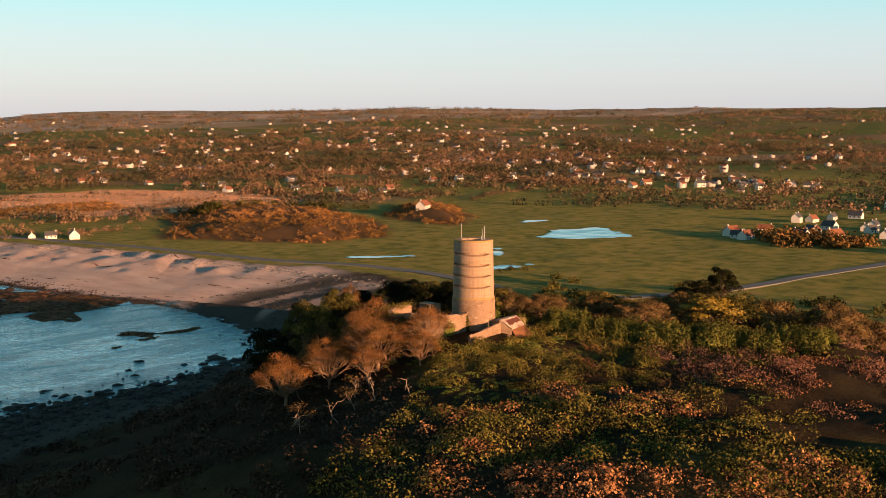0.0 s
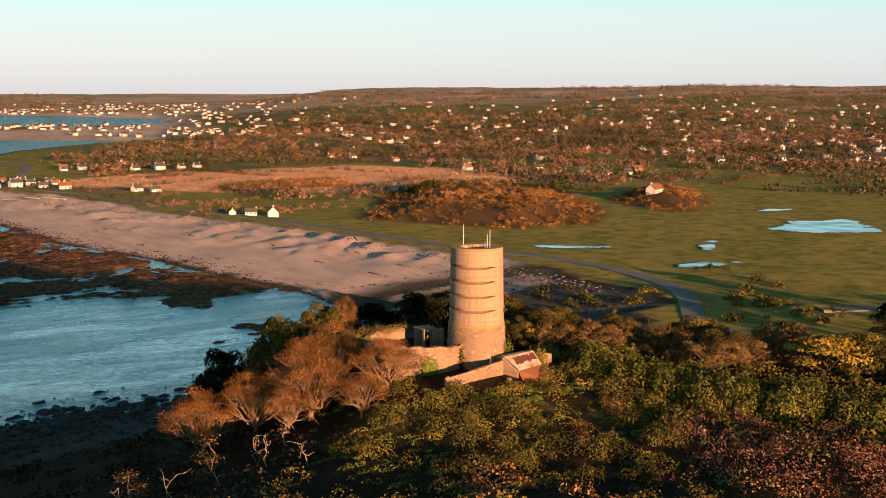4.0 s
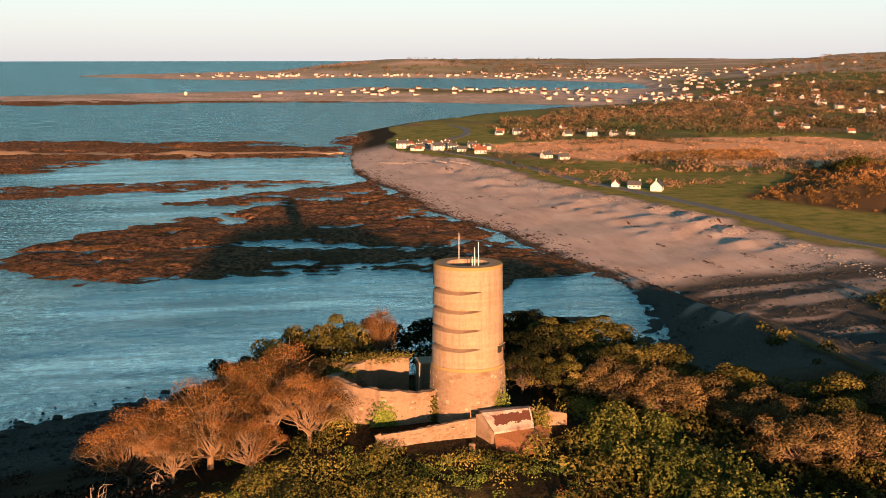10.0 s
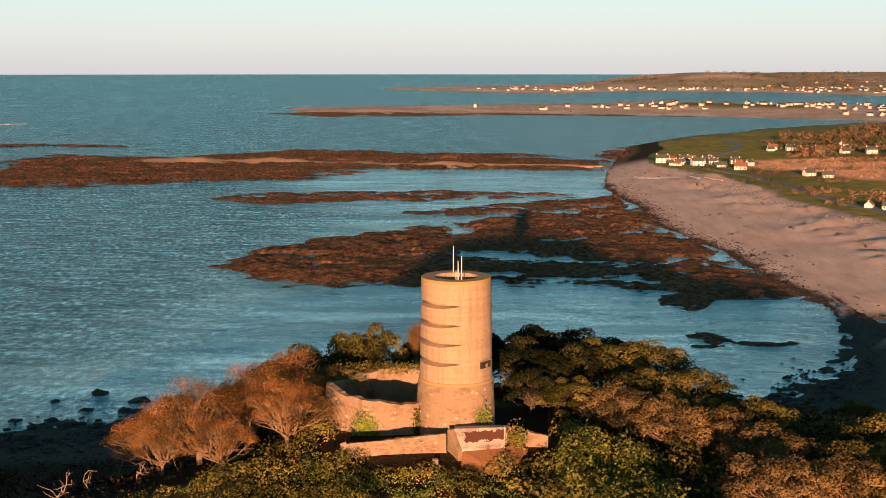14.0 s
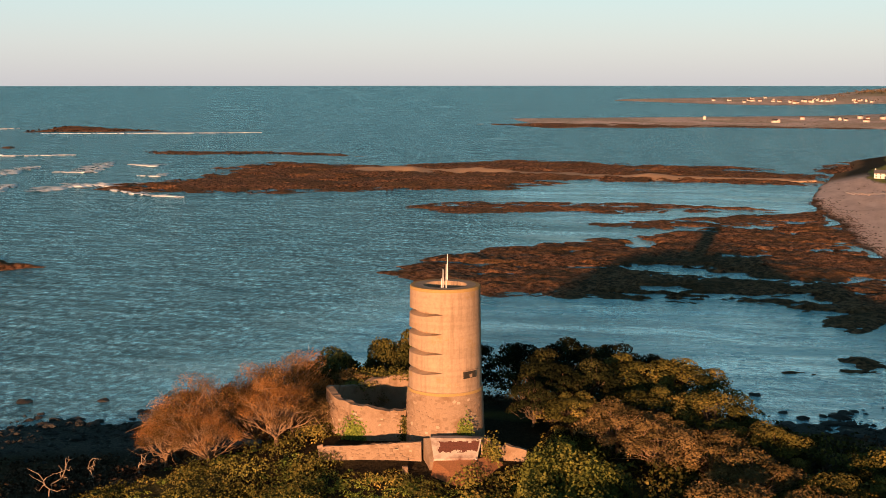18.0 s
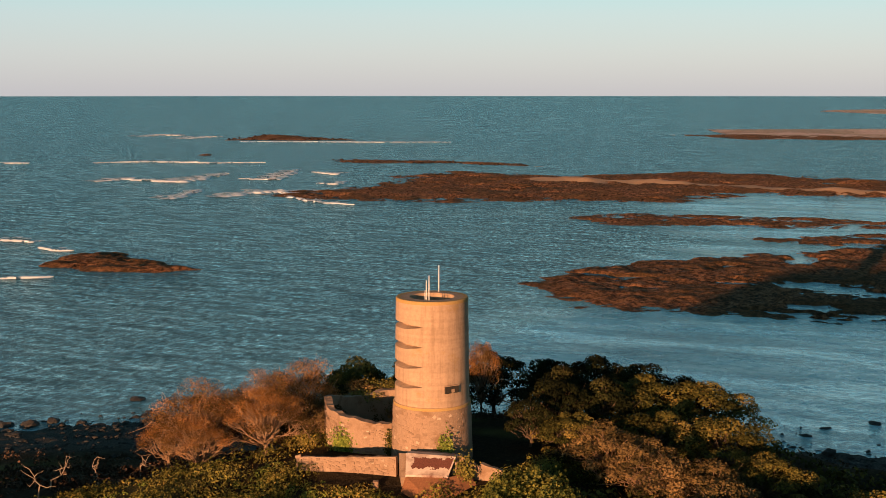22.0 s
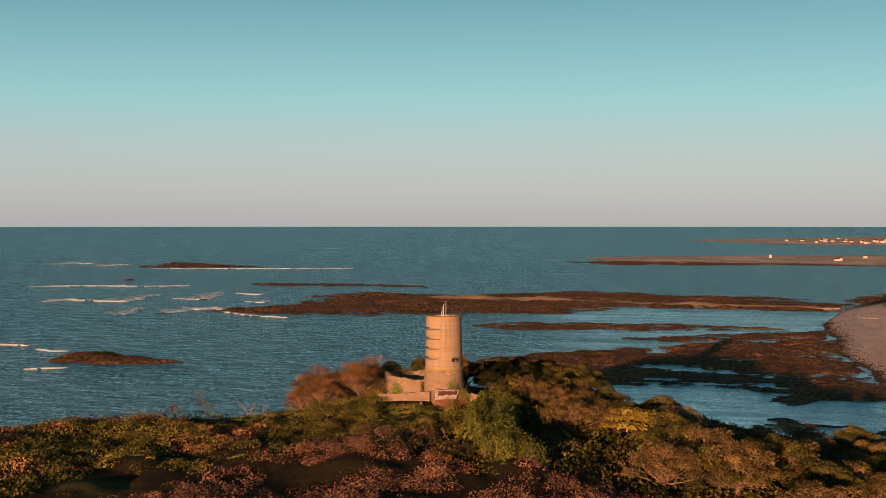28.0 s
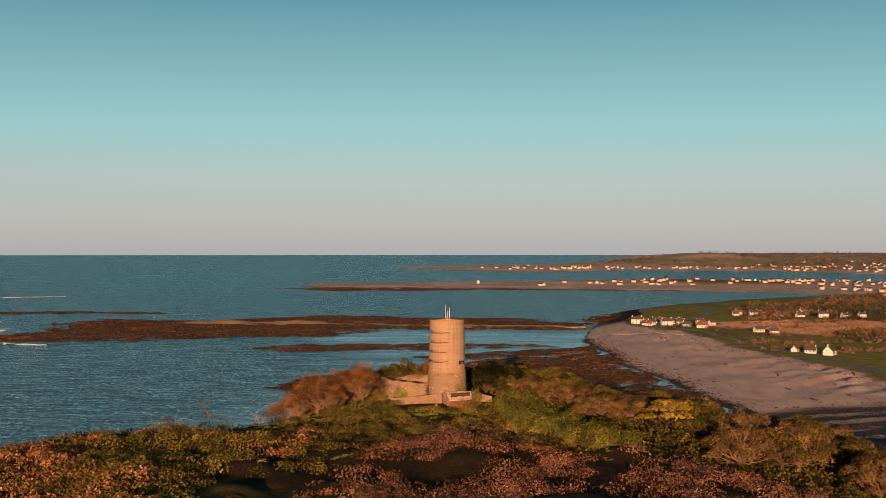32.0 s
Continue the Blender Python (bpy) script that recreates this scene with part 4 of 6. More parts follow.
def stone_material():
    m, n, l, b = material("granite stones", 0.9, 0, 0.3)
    info = n.new("ShaderNodeObjectInfo")
    tone = ramp_node(n, l, info.outputs["Random"], [(0, (0.22, 0.14, 0.092)), (0.45, (0.27, 0.175, 0.117)), (0.85, (0.31, 0.205, 0.138)), (1, (0.46, 0.34, 0.25))])
    grain = noise_node(n, l, 7, 7, 0.7, world_coords(n, l))
    l.new(mix_node(n, l, 0.5, tone, ramp_node(n, l, grain, [(0.3, (0.55, 0.55, 0.55)), (0.7, (1.2, 1.2, 1.2))]), "MULTIPLY"), b.inputs["Base Color"])
    bump_node(n, l, grain, 0.5, 0.04, b)
    return m


STONE = stone_material()
STONES = [stone_mesh(k, *size) for k, size in enumerate(((0.7, 0.36), (0.5, 0.44), (0.9, 0.4), (0.42, 0.3)))]
g = np.random.default_rng(50)
core = [o for o in tower.children if o.name.startswith("core")][0]
laid = 0
for row in range(12):
    z = 0.1 + row * 0.52
    r = 4.61 - 0.24 * z / 6.3
    a = -118 + g.uniform(0, 6)
    while a < 78:
        ob = new("stone", STONES[int(g.integers(4))])
        ob.parent = core
        step = 100 * 0.86 / r / 1.62
        ob.matrix_basis = pose(math.sin(radians(a)) * (r - 0.062), -math.cos(radians(a)) * (r - 0.062), z + g.normal(0, 0.12), g.normal(0, 2), g.normal(0, 14), a) @ Matrix.Diagonal((g.uniform(0.55, 1.15), 1, g.uniform(0.6, 1.1), 1))
        a += step * g.uniform(0.8, 1.15)
        laid += 1


def face_stones(owner, ax, ay, bx, by, z0, z1, side, seed):
    """Lays stones on the southern face of a straight piece of wall."""
    g = np.random.default_rng(seed)
    length = math.hypot(bx - ax, by - ay)
    turn = math.degrees(math.atan2(by - ay, bx - ax))
    nx, ny = (by - ay) / length * side, -(bx - ax) / length * side
    z = z0
    while z < z1 - 0.2:
        s = g.uniform(0.1, 0.6)
        while s < length - 0.3:
            ob = new("stone", STONES[int(g.integers(4))])
            ob.parent = owner
            ob.matrix_basis = pose(ax + (bx - ax) * s / length + nx * 0.9, ay + (by - ay) * s / length + ny * 0.9, z + g.normal(0, 0.1), 0, g.normal(0, 13), turn) @ Matrix.Diagonal((g.uniform(0.5, 1.1), 1, g.uniform(0.55, 1.05), 1))
            s += g.uniform(0.6, 1.0)
        z += 0.45


ring = [o for o in fort.children if o.name.startswith("ring_wall")][0]
for k, (a, b) in enumerate((((-15.3, 3.2), (-13.2, 0.2)), ((-13.2, 0.2), (-10.5, -1.8)), ((-10.5, -1.8), (-8.5, -2.3)), ((-7.5, -2.2), (-4.6, -1.6)))):
    face_stones(ring, *a, *b, 1.4, 5.1, 0.45, 90 + k)
garden = [o for o in front.children][0]
face_stones(garden, -12.0, -9.3, -6.0, -8.4, 0.8, 2.9, 0.25, 95)
face_stones(garden, -6.0, -8.4, -0.7, -7.6, 0.9, 3.4, 0.25, 96)


def ivy(name, at, spread, n, normal, seed, mat, label, host=""):
    g = np.random.default_rng(seed)
    p = np.array(at) + g.normal(0, 0.5, (n, 3)) * np.array(spread)
    p[:, 2] = np.maximum(p[:, 2], at[2] - spread[2] * 0.8)
    ob = leaves(name, p, np.tile(normal, (n, 1)).astype(float), g.uniform(0.15, 0.34, n), mat, g, 0.8)
    return tagged(ob, label, "ivy", "wall ivy")


ivy("ivy", (-9.9, -2.6, 36.0), (1.7, 0.25, 1.6), 1200, (0, -1, 0.3), 1, TUSSOCK, "bright green ivy patch on the ring wall")
ivy("ivy", (-4.3, -2.1, 36.4), (0.5, 0.4, 2.2), 420, (-0.3, -1, 0.2), 2, EVERGREEN, "dark ivy in the corner of wall and tower")
ivy("ivy", (3.1, -3.6, 36.7), (1.1, 0.5, 2.2), 950, (0.6, -0.8, 0.2), 3, TUSSOCK, "green ivy creeping up the tower foot")
ivy("ivy", (7.0, -7.0, 35.8), (1.1, 0.9, 2.2), 900, (0.2, -1, 0.4), 4, GORSE, "ivy tumbling over the bunker corner")
ivy("ivy", (-9.0, 13.2, 39.3), (6.0, 0.9, 0.7), 1500, (0, -0.3, 1), 5, GORSE, "scrub growing along the back wall")
ivy("ivy", (-13.8, 10.2, 38.4), (2.0, 1.6, 0.6), 500, (0, -0.3, 1), 6, GORSE, "scrub growing along the back wall")

# ---- trees and scrub of the headland ----
def lobed_crown(gen, width, height, lobes, leaves_n, size, flat=0.55, low=0.3, lobe=(0.2, 0.32), fill=0.25):
    """Leaf points of a crown: many tufts spread over a dome, uneven, with gaps between them."""
    pts, nrm, centres, tones = [], [], [], []
    for k in range(lobes):
        a, q = 2.4 * k + gen.normal(0, 0.3), np.sqrt((k + 0.5) / lobes)
        rr = q * width * 0.43 * gen.uniform(0.85, 1.1)
        dome = np.sqrt(max(0.0, 1 - (q * 0.95) ** 2))
        h = height * (low + (1 - low) * (0.12 + 0.88 * dome) * gen.uniform(0.74, 1.06))
        c = np.array([np.cos(a) * rr, np.sin(a) * rr, h - height * 0.06])
        r = width * gen.uniform(*lobe)
        n = int(leaves_n / lobes)
        d = gen.normal(0, 1, (n, 3))
        d[:, 2] = np.where(d[:, 2] < -0.3, -d[:, 2], d[:, 2])
        d /= np.linalg.norm(d, axis=1, keepdims=True)
        rad = r * np.where(gen.random(n) < fill, gen.uniform(0.3, 0.95, n), gen.uniform(0.85, 1.12, n))[:, None]
        pts.append(c + d * rad * np.array([1, 1, flat]))
        nrm.append(d)
        centres.append(c)
        tones.append(np.full(n, gen.uniform(0.0, 1.0)))
    pts, nrm, tones = np.vstack(pts), np.vstack(nrm), np.concatenate(tones)
    keep = pts[:, 2] > height * low * 0.4
    return pts[keep], nrm[keep], gen.uniform(size * 0.6, size * 1.4, keep.sum()), centres, tones[keep]


def wobble_path(gen, a, b, n, amount):
    a, b = np.array(a, float), np.array(b, float)
    ts = np.linspace(0, 1, n)
    p = a + (b - a) * ts[:, None]
    p[1:-1] += gen.normal(0, amount, (n - 2, 3))
    return p


def make_tree(kind, seed, width, height):
    """A tree at the origin, base at z = 0: trunk, limbs to every lobe, and a crown."""
    gen = np.random.default_rng(seed)
    label, mat, bark, lobes, n, size, flat, low, lobe, fill = {
        "pine": ("windswept dark evergreen pine with a lobed crown", PINE_LEAF, DARK_BARK, 30, 6600, 0.36, 0.7, 0.1, (0.095, 0.15), 0.15),
        "oak": ("dense evergreen tree with a rounded lobed crown", EVERGREEN, DARK_BARK, 38, 8600, 0.3, 0.85, 0.02, (0.08, 0.135), 0.15),
        "russet": ("wind-bent winter tree of pale branches and russet twigs", TWIGS, BARK, 34, 12000, 0.18, 0.8, 0.3, (0.085, 0.15), 0.5),
        "brown": ("brown-leaved tree clipped low by the wind", BROWN_LEAF, BARK, 36, 7600, 0.26, 0.9, 0.02, (0.08, 0.13), 0.3),
        "golden": ("golden conifer with layered drooping sprays", YELLOW_LEAF, DARK_BARK, 10, 3200, 0.5, 0.3, 0.3, (0.18, 0.3), 0.1),
        "twiggy": ("bare dome-shaped tree of fine reddish twigs", BRACKEN, BARK, 9, 2600, 0.4, 0.8, 0.25, (0.2, 0.3), 0.7)}[kind]
    root = tagged(new("tree"), label, "tree", "headland trees")
    pts, nrm, sizes, centres, tones = lobed_crown(gen, width, height, lobes, n, size, flat, low, lobe, fill)
    leaves("crown", pts, nrm, sizes, mat, gen, 0.38 if kind in ("russet", "twiggy") else 0.65, root, tones)
    v, f = [], []
    fork = np.array([gen.normal(0, width * 0.03), gen.normal(0, width * 0.03), height * gen.uniform(0.2, 0.3)])
    tr = 0.028 * height + 0.04
    tube(v, f, wobble_path(gen, (0, 0, -1.2), fork, 4, 0.06), [tr * 1.25, tr * 1.1, tr, tr * 0.85], 7)
    mesh_object("trunk", v, f, bark, root)
    for c in centres:
        v, f = [], []
        end = c + np.array([0, 0, -0.02 * height])
        path = wobble_path(gen, fork * gen.uniform(0.7, 1.0), end, 5, 0.035 * height)
        tube(v, f, path, [tr * 0.5, tr * 0.42, tr * 0.3, tr * 0.2, tr * 0.08], 5)
        for k in range({"russet": 5, "twiggy": 5, "brown": 3}.get(kind, 1)):
            s = path[2 + k % 3]
            e = c + gen.normal(0, 1, 3) * width * 0.075
            tube(v, f, wobble_path(gen, s, e, 3, 0.03 * height), [tr * 0.18, tr * 0.11, tr * 0.04], 4)
        mesh_object("limb", v, f, bark, root)
    return root


TREE_KINDS = {}


def plant(kind, x, y, width, height, turn=0.0, sink=0.3, lean=0.0):
    """Plants a tree of a kind, built in three shapes and then copied."""
    shapes = TREE_KINDS.setdefault(kind, {})
    k = int(abs(x * 7.3 + y * 3.1)) % 3
    base = {"pine": (11, 9), "oak": (11, 8), "russet": (11, 8.5), "brown": (10, 7), "golden": (10, 8), "twiggy": (10, 6)}[kind]
    m = Matrix.LocRotScale((x, y, height_at(x, y) - sink), Euler((radians(lean), radians(lean * 0.5), radians(turn if turn else (x * 37 + y * 53) % 360))), (width * 1.1 / base[0], width * 1.1 / base[0], height * (1.02 if kind == "russet" else 0.8) / base[1]))
    if k not in shapes:
        shapes[k] = make_tree(kind, 100 + k + 10 * len(TREE_KINDS), *base)
        shapes[k].matrix_basis = m
        return shapes[k]
    first = shapes[k]
    keep = first.scale.copy()
    first.scale = (1, 1, 1)
    ob = copy_thing(first, m)
    first.scale = keep
    return ob


# west of the fort: pale wind-bent trees on the slope
plant("russet", -30.0, -2.0, 13, 9.6, 20)
plant("russet", -40.0, 12.5, 12, 9.4, 80)
plant("russet", -34.0, -3.5, 7, 6.5, 140)
plant("russet", -19.0, -5.0, 9.5, 8.0, 200)
plant("russet", -22.0, 8.0, 11, 11.5, 250)
plant("russet", -26.0, 5.0, 10, 10.5, 15)
plant("russet", -34.5, 6.0, 10, 9.6, 115)
plant("brown", -15.5, 13.5, 9, 8.5, 70)
plant("oak", -22.0, 22.0, 13, 15.5, 30)
plant("brown", -16.5, 3.5, 7, 6.0, 100)
plant("brown", -29.0, 15.0, 11, 12.5, 220)
plant("russet", -25.5, -9.0, 8, 6.5, 330)
plant("oak", -13.0, 26.5, 11, 13.5, 10)
plant("oak", -17.5, 32.0, 11, 16, 70)
plant("pine", -27.0, 33.0, 11, 16, 190)
plant("russet", -6.6, 30.0, 5.2, 9.6, 300)
plant("pine", -6.0, 34.0, 10, 11, 160)
plant("pine", 2.0, 35.0, 10, 11.5, 220)
plant("pine", -33.0, 24.0, 10, 13.5, 55)
# north and east of the tower
plant("pine", 10.5, 15.0, 8, 9.5, 200)
plant("pine", 8.5, 8.5, 6, 7.5, 290)
plant("pine", 14.0, 19.0, 9, 9.5, 20)
plant("pine", 7.5, 22.0, 9, 9.5, 45)
plant("pine", 9.5, 31.0, 11, 11, 130)
plant("oak", 17.0, 25.0, 13, 8.6, 15)
plant("pine", 15.0, 31.0, 11, 10.5, 75)
plant("pine", 21.0, 33.0, 10, 9.5, 135)
plant("oak", 25.0, 27.0, 13, 9, 95)
plant("oak", 29.5, 17.0, 12, 8.5, 160)
plant("oak", 22.0, 14.0, 11, 8.5, 250)
plant("brown", 19.5, 4.5, 10, 7.5, 40)
plant("brown", 24.5, 1.0, 10, 7.5, 120)
plant("brown", 30.5, 2.0, 10, 7.0, 200)
plant("oak", 13.5, 8.0, 8, 6.5, 310)
plant("brown", 35.5, -6.0, 11, 8, 20)
plant("oak", 41.5, -8.0, 11, 8, 290)
plant("brown", 41.0, -16.0, 11, 8, 70)
plant("brown", 33.0, -18.0, 11, 7.5, 150)
plant("golden", 49.0, -27.0, 11, 9, 30)
plant("oak", 36.0, 8.0, 10, 8, 210)
plant("oak", 48.0, 2.0, 13, 10.5, 330)
plant("brown", 54.0, -14.0, 13, 11, 110)
plant("brown", 62.0, -34.0, 14, 11.5, 60)
plant("oak", 55.0, -30.0, 13, 11, 10)
plant("brown", 70.0, -46.0, 15, 12, 250)
plant("brown", 58.0, -52.0, 13, 10.5, 190)
plant("oak", 76.0, -24.0, 14, 12, 140)
plant("brown", 84.0, -50.0, 14, 11, 35)
plant("oak", 88.0, 37.6, 12, 10.5, 0)
plant("oak", 64.0, 66.0, 9, 6, 60)
plant("twiggy", 73.0, 30.0, 13, 7, 0)
plant("oak", 92.0, 4.0, 14, 10, 90)
for k in range(15):
    q = np.random.default_rng(500 + k).uniform(0, 1, 3)
    plant(("brown", "oak", "brown")[k % 3], 66 + 70 * q[0], -48 + 74 * q[1], 11 + 5 * q[2], 8 + 4 * q[2], 24 * k + 5)
plant("pine", 200.0, 66.0, 18, 15, 40)
plant("pine", 229.0, 72.0, 14, 18, 120)
plant("oak", 186.0, 58.0, 16, 12, 200)
plant("oak", 120.0, 20.0, 14, 8, 300)
plant("oak", 104.0, -22.0, 14, 8, 20)
plant("brown", 128.0, -30.0, 14, 7, 80)


# dense evergreen hedge of many rounded bushes, walling the heath off from the wood
def bush_points(gen, cx, cy, cz, r, h, n):
    d = gen.normal(0, 1, (n, 3))
    d[:, 2] = np.abs(d[:, 2]) * 0.9 - 0.1
    d /= np.linalg.norm(d, axis=1, keepdims=True)
    bump = 1 + 0.2 * np.sin(d[:, 0] * 6 + cx * 9) * np.cos(d[:, 1] * 7 + cy * 9) + 0.08 * np.sin(d[:, 2] * 9 + cx) + gen.normal(0, 0.05, n)
    return np.array([cx, cy, cz]) + d * np.array([r, r, h]) * bump[:, None], d


gen = np.random.default_rng(21)
HEDGE_LINE = [(13.0, -9.5), (13.8, -12.0), (14.5, -19.0), (16.0, -26.0), (17.5, -33.0), (20.5, -40.0), (24.0, -47.0), (28.0, -54.0), (32.0, -60.0)]
for (ax, ay), (bx, by) in zip(HEDGE_LINE[:-1], HEDGE_LINE[1:]):
    for k in range(2):
        t = (k + 0.5) / 2
        root = tagged(new("hedge_bush"), "rounded dark green evergreen hedge bush", "bush", "hedge bushes")
        pts, nrm, tones = [], [], []
        cx0, cy0 = ax + (bx - ax) * t, ay + (by - ay) * t
        root.location = (cx0, cy0, height_at(cx0, cy0))
        for q in range(13):
            ox, oy = gen.uniform(-1.5, 7.0), gen.uniform(-2.3, 2.3)
            r, h = gen.uniform(1.2, 2.1), gen.uniform(2.6, 4.2)
            gz = height_at(cx0 + ox, cy0 + oy) - root.location.z
            p, d = bush_points(gen, ox, oy, gz, r, h, 520)
            pts.append(p)
            nrm.append(d)
            tones.append(np.full(len(p), gen.random()))
        pts, nrm = np.vstack(pts), np.vstack(nrm)
        leaves("foliage", pts, nrm, gen.uniform(0.22, 0.48, len(pts)), HEDGE_LEAF, gen, 0.7, root, np.concatenate(tones))


# low heath: gorse, dead bracken, dark heather and rough grass in drifts
WOOD_FLOOR = [(9, -6), (13, -12), (17, -33), (28, -54), (33, -62), (100, -62), (100, 10), (60, 10)]


def heath(name, label, mat, count, seed, chooser, r_range, h_range, leaf, density, box_range):
    gen = np.random.default_rng(seed)
    x, y = gen.uniform(box_range[0], box_range[1], count), gen.uniform(box_range[2], box_range[3], count)
    keep = chooser(x, y) & ~((np.abs(x + 1) < 13.5) & (y > -10) & (y < 16)) & ((inside(x, y, WOOD_FLOOR) < 0) | (name == "undergrowth"))
    x, y = x[keep], y[keep]
    z = land_height(x, y)
    P, N, S, Q = [], [], [], []
    for cx, cy, cz in zip(x, y, z):
        r, h = gen.uniform(*r_range), gen.uniform(*h_range)
        near = 1.0 if math.hypot(cx, cy + 15) < 42 else 0.0
        n = int(density * r * r * (0.62 + 1.2 * near)) + 12
        p, d = bush_points(gen, cx, cy, cz - 0.15, r, h, n)
        P.append(p)
        N.append(d)
        S.append(gen.uniform(leaf * 0.6, leaf * 1.4, n) * (1.1 - 0.2 * near))
        Q.append(np.full(n, gen.random()))
    ob = leaves(name, np.vstack(P), np.vstack(N), np.concatenate(S), mat, gen, 0.75, tones=np.concatenate(Q))
    return tagged(ob, label, "heath", kind="stuff")


def drift(x, y, k):
    return fbm(x / 24 + 31 * k, y / 24 - 17 * k, 3)


def on_top(x, y):
    return ((np.interp(x, COAST_X, COAST_Y) - y) * 0.85 > brow(x) * 0.86) & (x > -92)


def front_green(x, y):
    return smooth(34, 20, np.hypot(x + 5, y + 24))


THICKET = [(2, -42), (14, -36), (20, -44), (34, -64), (70, -70), (80, -150), (-12, -150), (-14, -84), (-4, -62)]


def tracks(x, y):
    """Narrow hollows and trodden paths between the bushes."""
    return np.abs(fbm(x / 17 + 50, y / 17, 3)) < 0.085 + 0.07 * smooth(-30, -55, y)


def thicket(x, y):
    return inside(x, y, THICKET) + fbm(x / 12, y / 12, 3) * 6


heath("gorse_scrub", "rounded drifts of green gorse and blackthorn scrub", GORSE, 2900, 31, lambda x, y: on_top(x, y) & ~tracks(x, y) & (thicket(x, y) < 0) & (drift(x, y, 1) + front_green(x, y) * 0.7 > 0.0), (0.8, 2.5), (0.7, 2.3), 0.26, 50, (-90, 40, -150, 14))
heath("bracken", "dead russet bracken in patches on the heath", BRACKEN, 2800, 32, lambda x, y: on_top(x, y) & ~tracks(x, y) & (np.abs(thicket(x, y)) < 5 + 9 * (drift(x, y, 2) > 0.05)) & (drift(x, y, 2) - front_green(x, y) * 0.3 > -0.2), (0.7, 2.0), (0.5, 1.6), 0.25, 46, (-95, 60, -150, 0))
heath("thorn_thicket", "thicket of bare purple-brown thorn bushes", THORN, 2700, 37, lambda x, y: on_top(x, y) & (thicket(x, y) > -1) & (fbm(x / 8, y / 8, 3) > -0.08), (0.7, 2.2), (0.7, 2.6), 0.26, 40, (-16, 82, -152, -34))
heath("dark_heather", "low purple-brown heather and bramble", DARK_HEATH, 3400, 33, lambda x, y: on_top(x, y) & ~tracks(x, y) & (thicket(x, y) < 0) & (drift(x, y, 3) - front_green(x, y) * 0.5 > -0.05), (0.7, 1.9), (0.3, 1.3), 0.28, 34, (-110, 60, -150, 30))
heath("rough_grass", "bright rough grass along the paths", TUSSOCK, 3000, 34, lambda x, y: on_top(x, y) & (np.abs(np.abs(fbm(x / 17 + 50, y / 17, 3)) - 0.05) < 0.025) & (thicket(x, y) < 4), (0.4, 0.9), (0.2, 0.4), 0.22, 70, (-45, 34, -75, 6))
heath("bracken", "russet bracken and bramble over the outer heath", BRACKEN, 2300, 38, lambda x, y: on_top(x, y) & (thicket(x, y) < 0) & (drift(x, y, 2) > -0.08), (0.8, 2.0), (0.6, 1.4), 0.38, 19, (-125, -22, -135, -38))
heath("gorse_scrub", "green gorse over the outer heath", GORSE, 1500, 39, lambda x, y: on_top(x, y) & (thicket(x, y) < 0) & (drift(x, y, 2) < 0.02), (0.9, 2.3), (0.8, 1.7), 0.38, 22, (-125, -30, -135, -38))
heath("slope_scrub", "dark scrub on the seaward slope", DARK_HEATH, 4200, 35, lambda x, y: ~on_top(x, y) & ((np.interp(x, COAST_X, COAST_Y) - y) * 0.85 > 38) & (fbm(x / 10, y / 10, 2) > -0.2), (0.9, 2.2), (0.7, 1.7), 0.5, 13, (-150, 60, -130, 110))
heath("undergrowth", "dark evergreen undergrowth below the wood", EVERGREEN, 1300, 36, lambda x, y: (smooth(0, 1, (34 - y) / 8) * smooth(0, 1, (x - 3) / 5) > 0.5) & (fbm(x / 12, y / 12, 3) > -0.35), (1.2, 2.2), (1.0, 2.2), 0.55, 11, (2, 100, -62, 40))
# low scrub and grass at the foot of the fort walls
gen = np.random.default_rng(88)
P, N, S = [], [], []
for k in range(230):
    cx, cy = gen.uniform(-17, 15), gen.uniform(-19, -9.5)
    if 0.3 < cx < 9.5 and cy > -13.2 or cy > -11 + 0.12 * cx and cx > -14:
        continue
    r, h = gen.uniform(0.4, 1.0), gen.uniform(0.2, 0.6)
    p, d = bush_points(gen, cx, cy, height_at(cx, cy) - 0.1, r, h, int(70 * r * r) + 10)
    P.append(p)
    N.append(d)
    S.append(gen.uniform(0.14, 0.32, len(p)))
tagged(leaves("rough_grass", np.vstack(P), np.vstack(N), np.concatenate(S), TUSSOCK, gen, 0.6), "rough grass and low scrub before the old walls", "grass", kind="stuff")


# dead, salt-bleached snags on the heath
def snag(x, y, height, seed, tuft=False, label="bleached dead tree snag with broken limbs"):
    gen = np.random.default_rng(seed)
    root = tagged(new("dead_tree"), label, "dead tree", "dead trees")
    root.location = (x, y, height_at(x, y) - 0.2)
    v, f = [], []
    lean = gen.normal(0, 0.25, 2) * height
    top = np.array([lean[0], lean[1], height])
    path = wobble_path(gen, (0, 0, 0), top, 6, 0.07 * height)
    tube(v, f, path, np.linspace(0.1, 0.03, 6), 6)
    mesh_object("trunk", v, f, DEADWOOD, root)
    tips = []
    for k in range(6):
        v, f = [], []
        s = path[2 + k % 4]
        e = s + gen.normal(0, 0.3, 3) * height + np.array([0, 0, 0.1 * height])
        tube(v, f, wobble_path(gen, s, e, 4, 0.05 * height), [0.055, 0.045, 0.03, 0.012], 5)
        mesh_object("branch", v, f, DEADWOOD, root)
        tips.append(e)
    if tuft:
        pts = np.vstack([gen.normal(0, 1, (90, 3)) * np.array([0.7, 0.7, 0.3]) + t for t in tips])
        leaves("foliage", pts, np.tile((0, 0, 1.0), (len(pts), 1)), gen.uniform(0.2, 0.45, len(pts)), BROWN_LEAF, gen, 0.6, root)


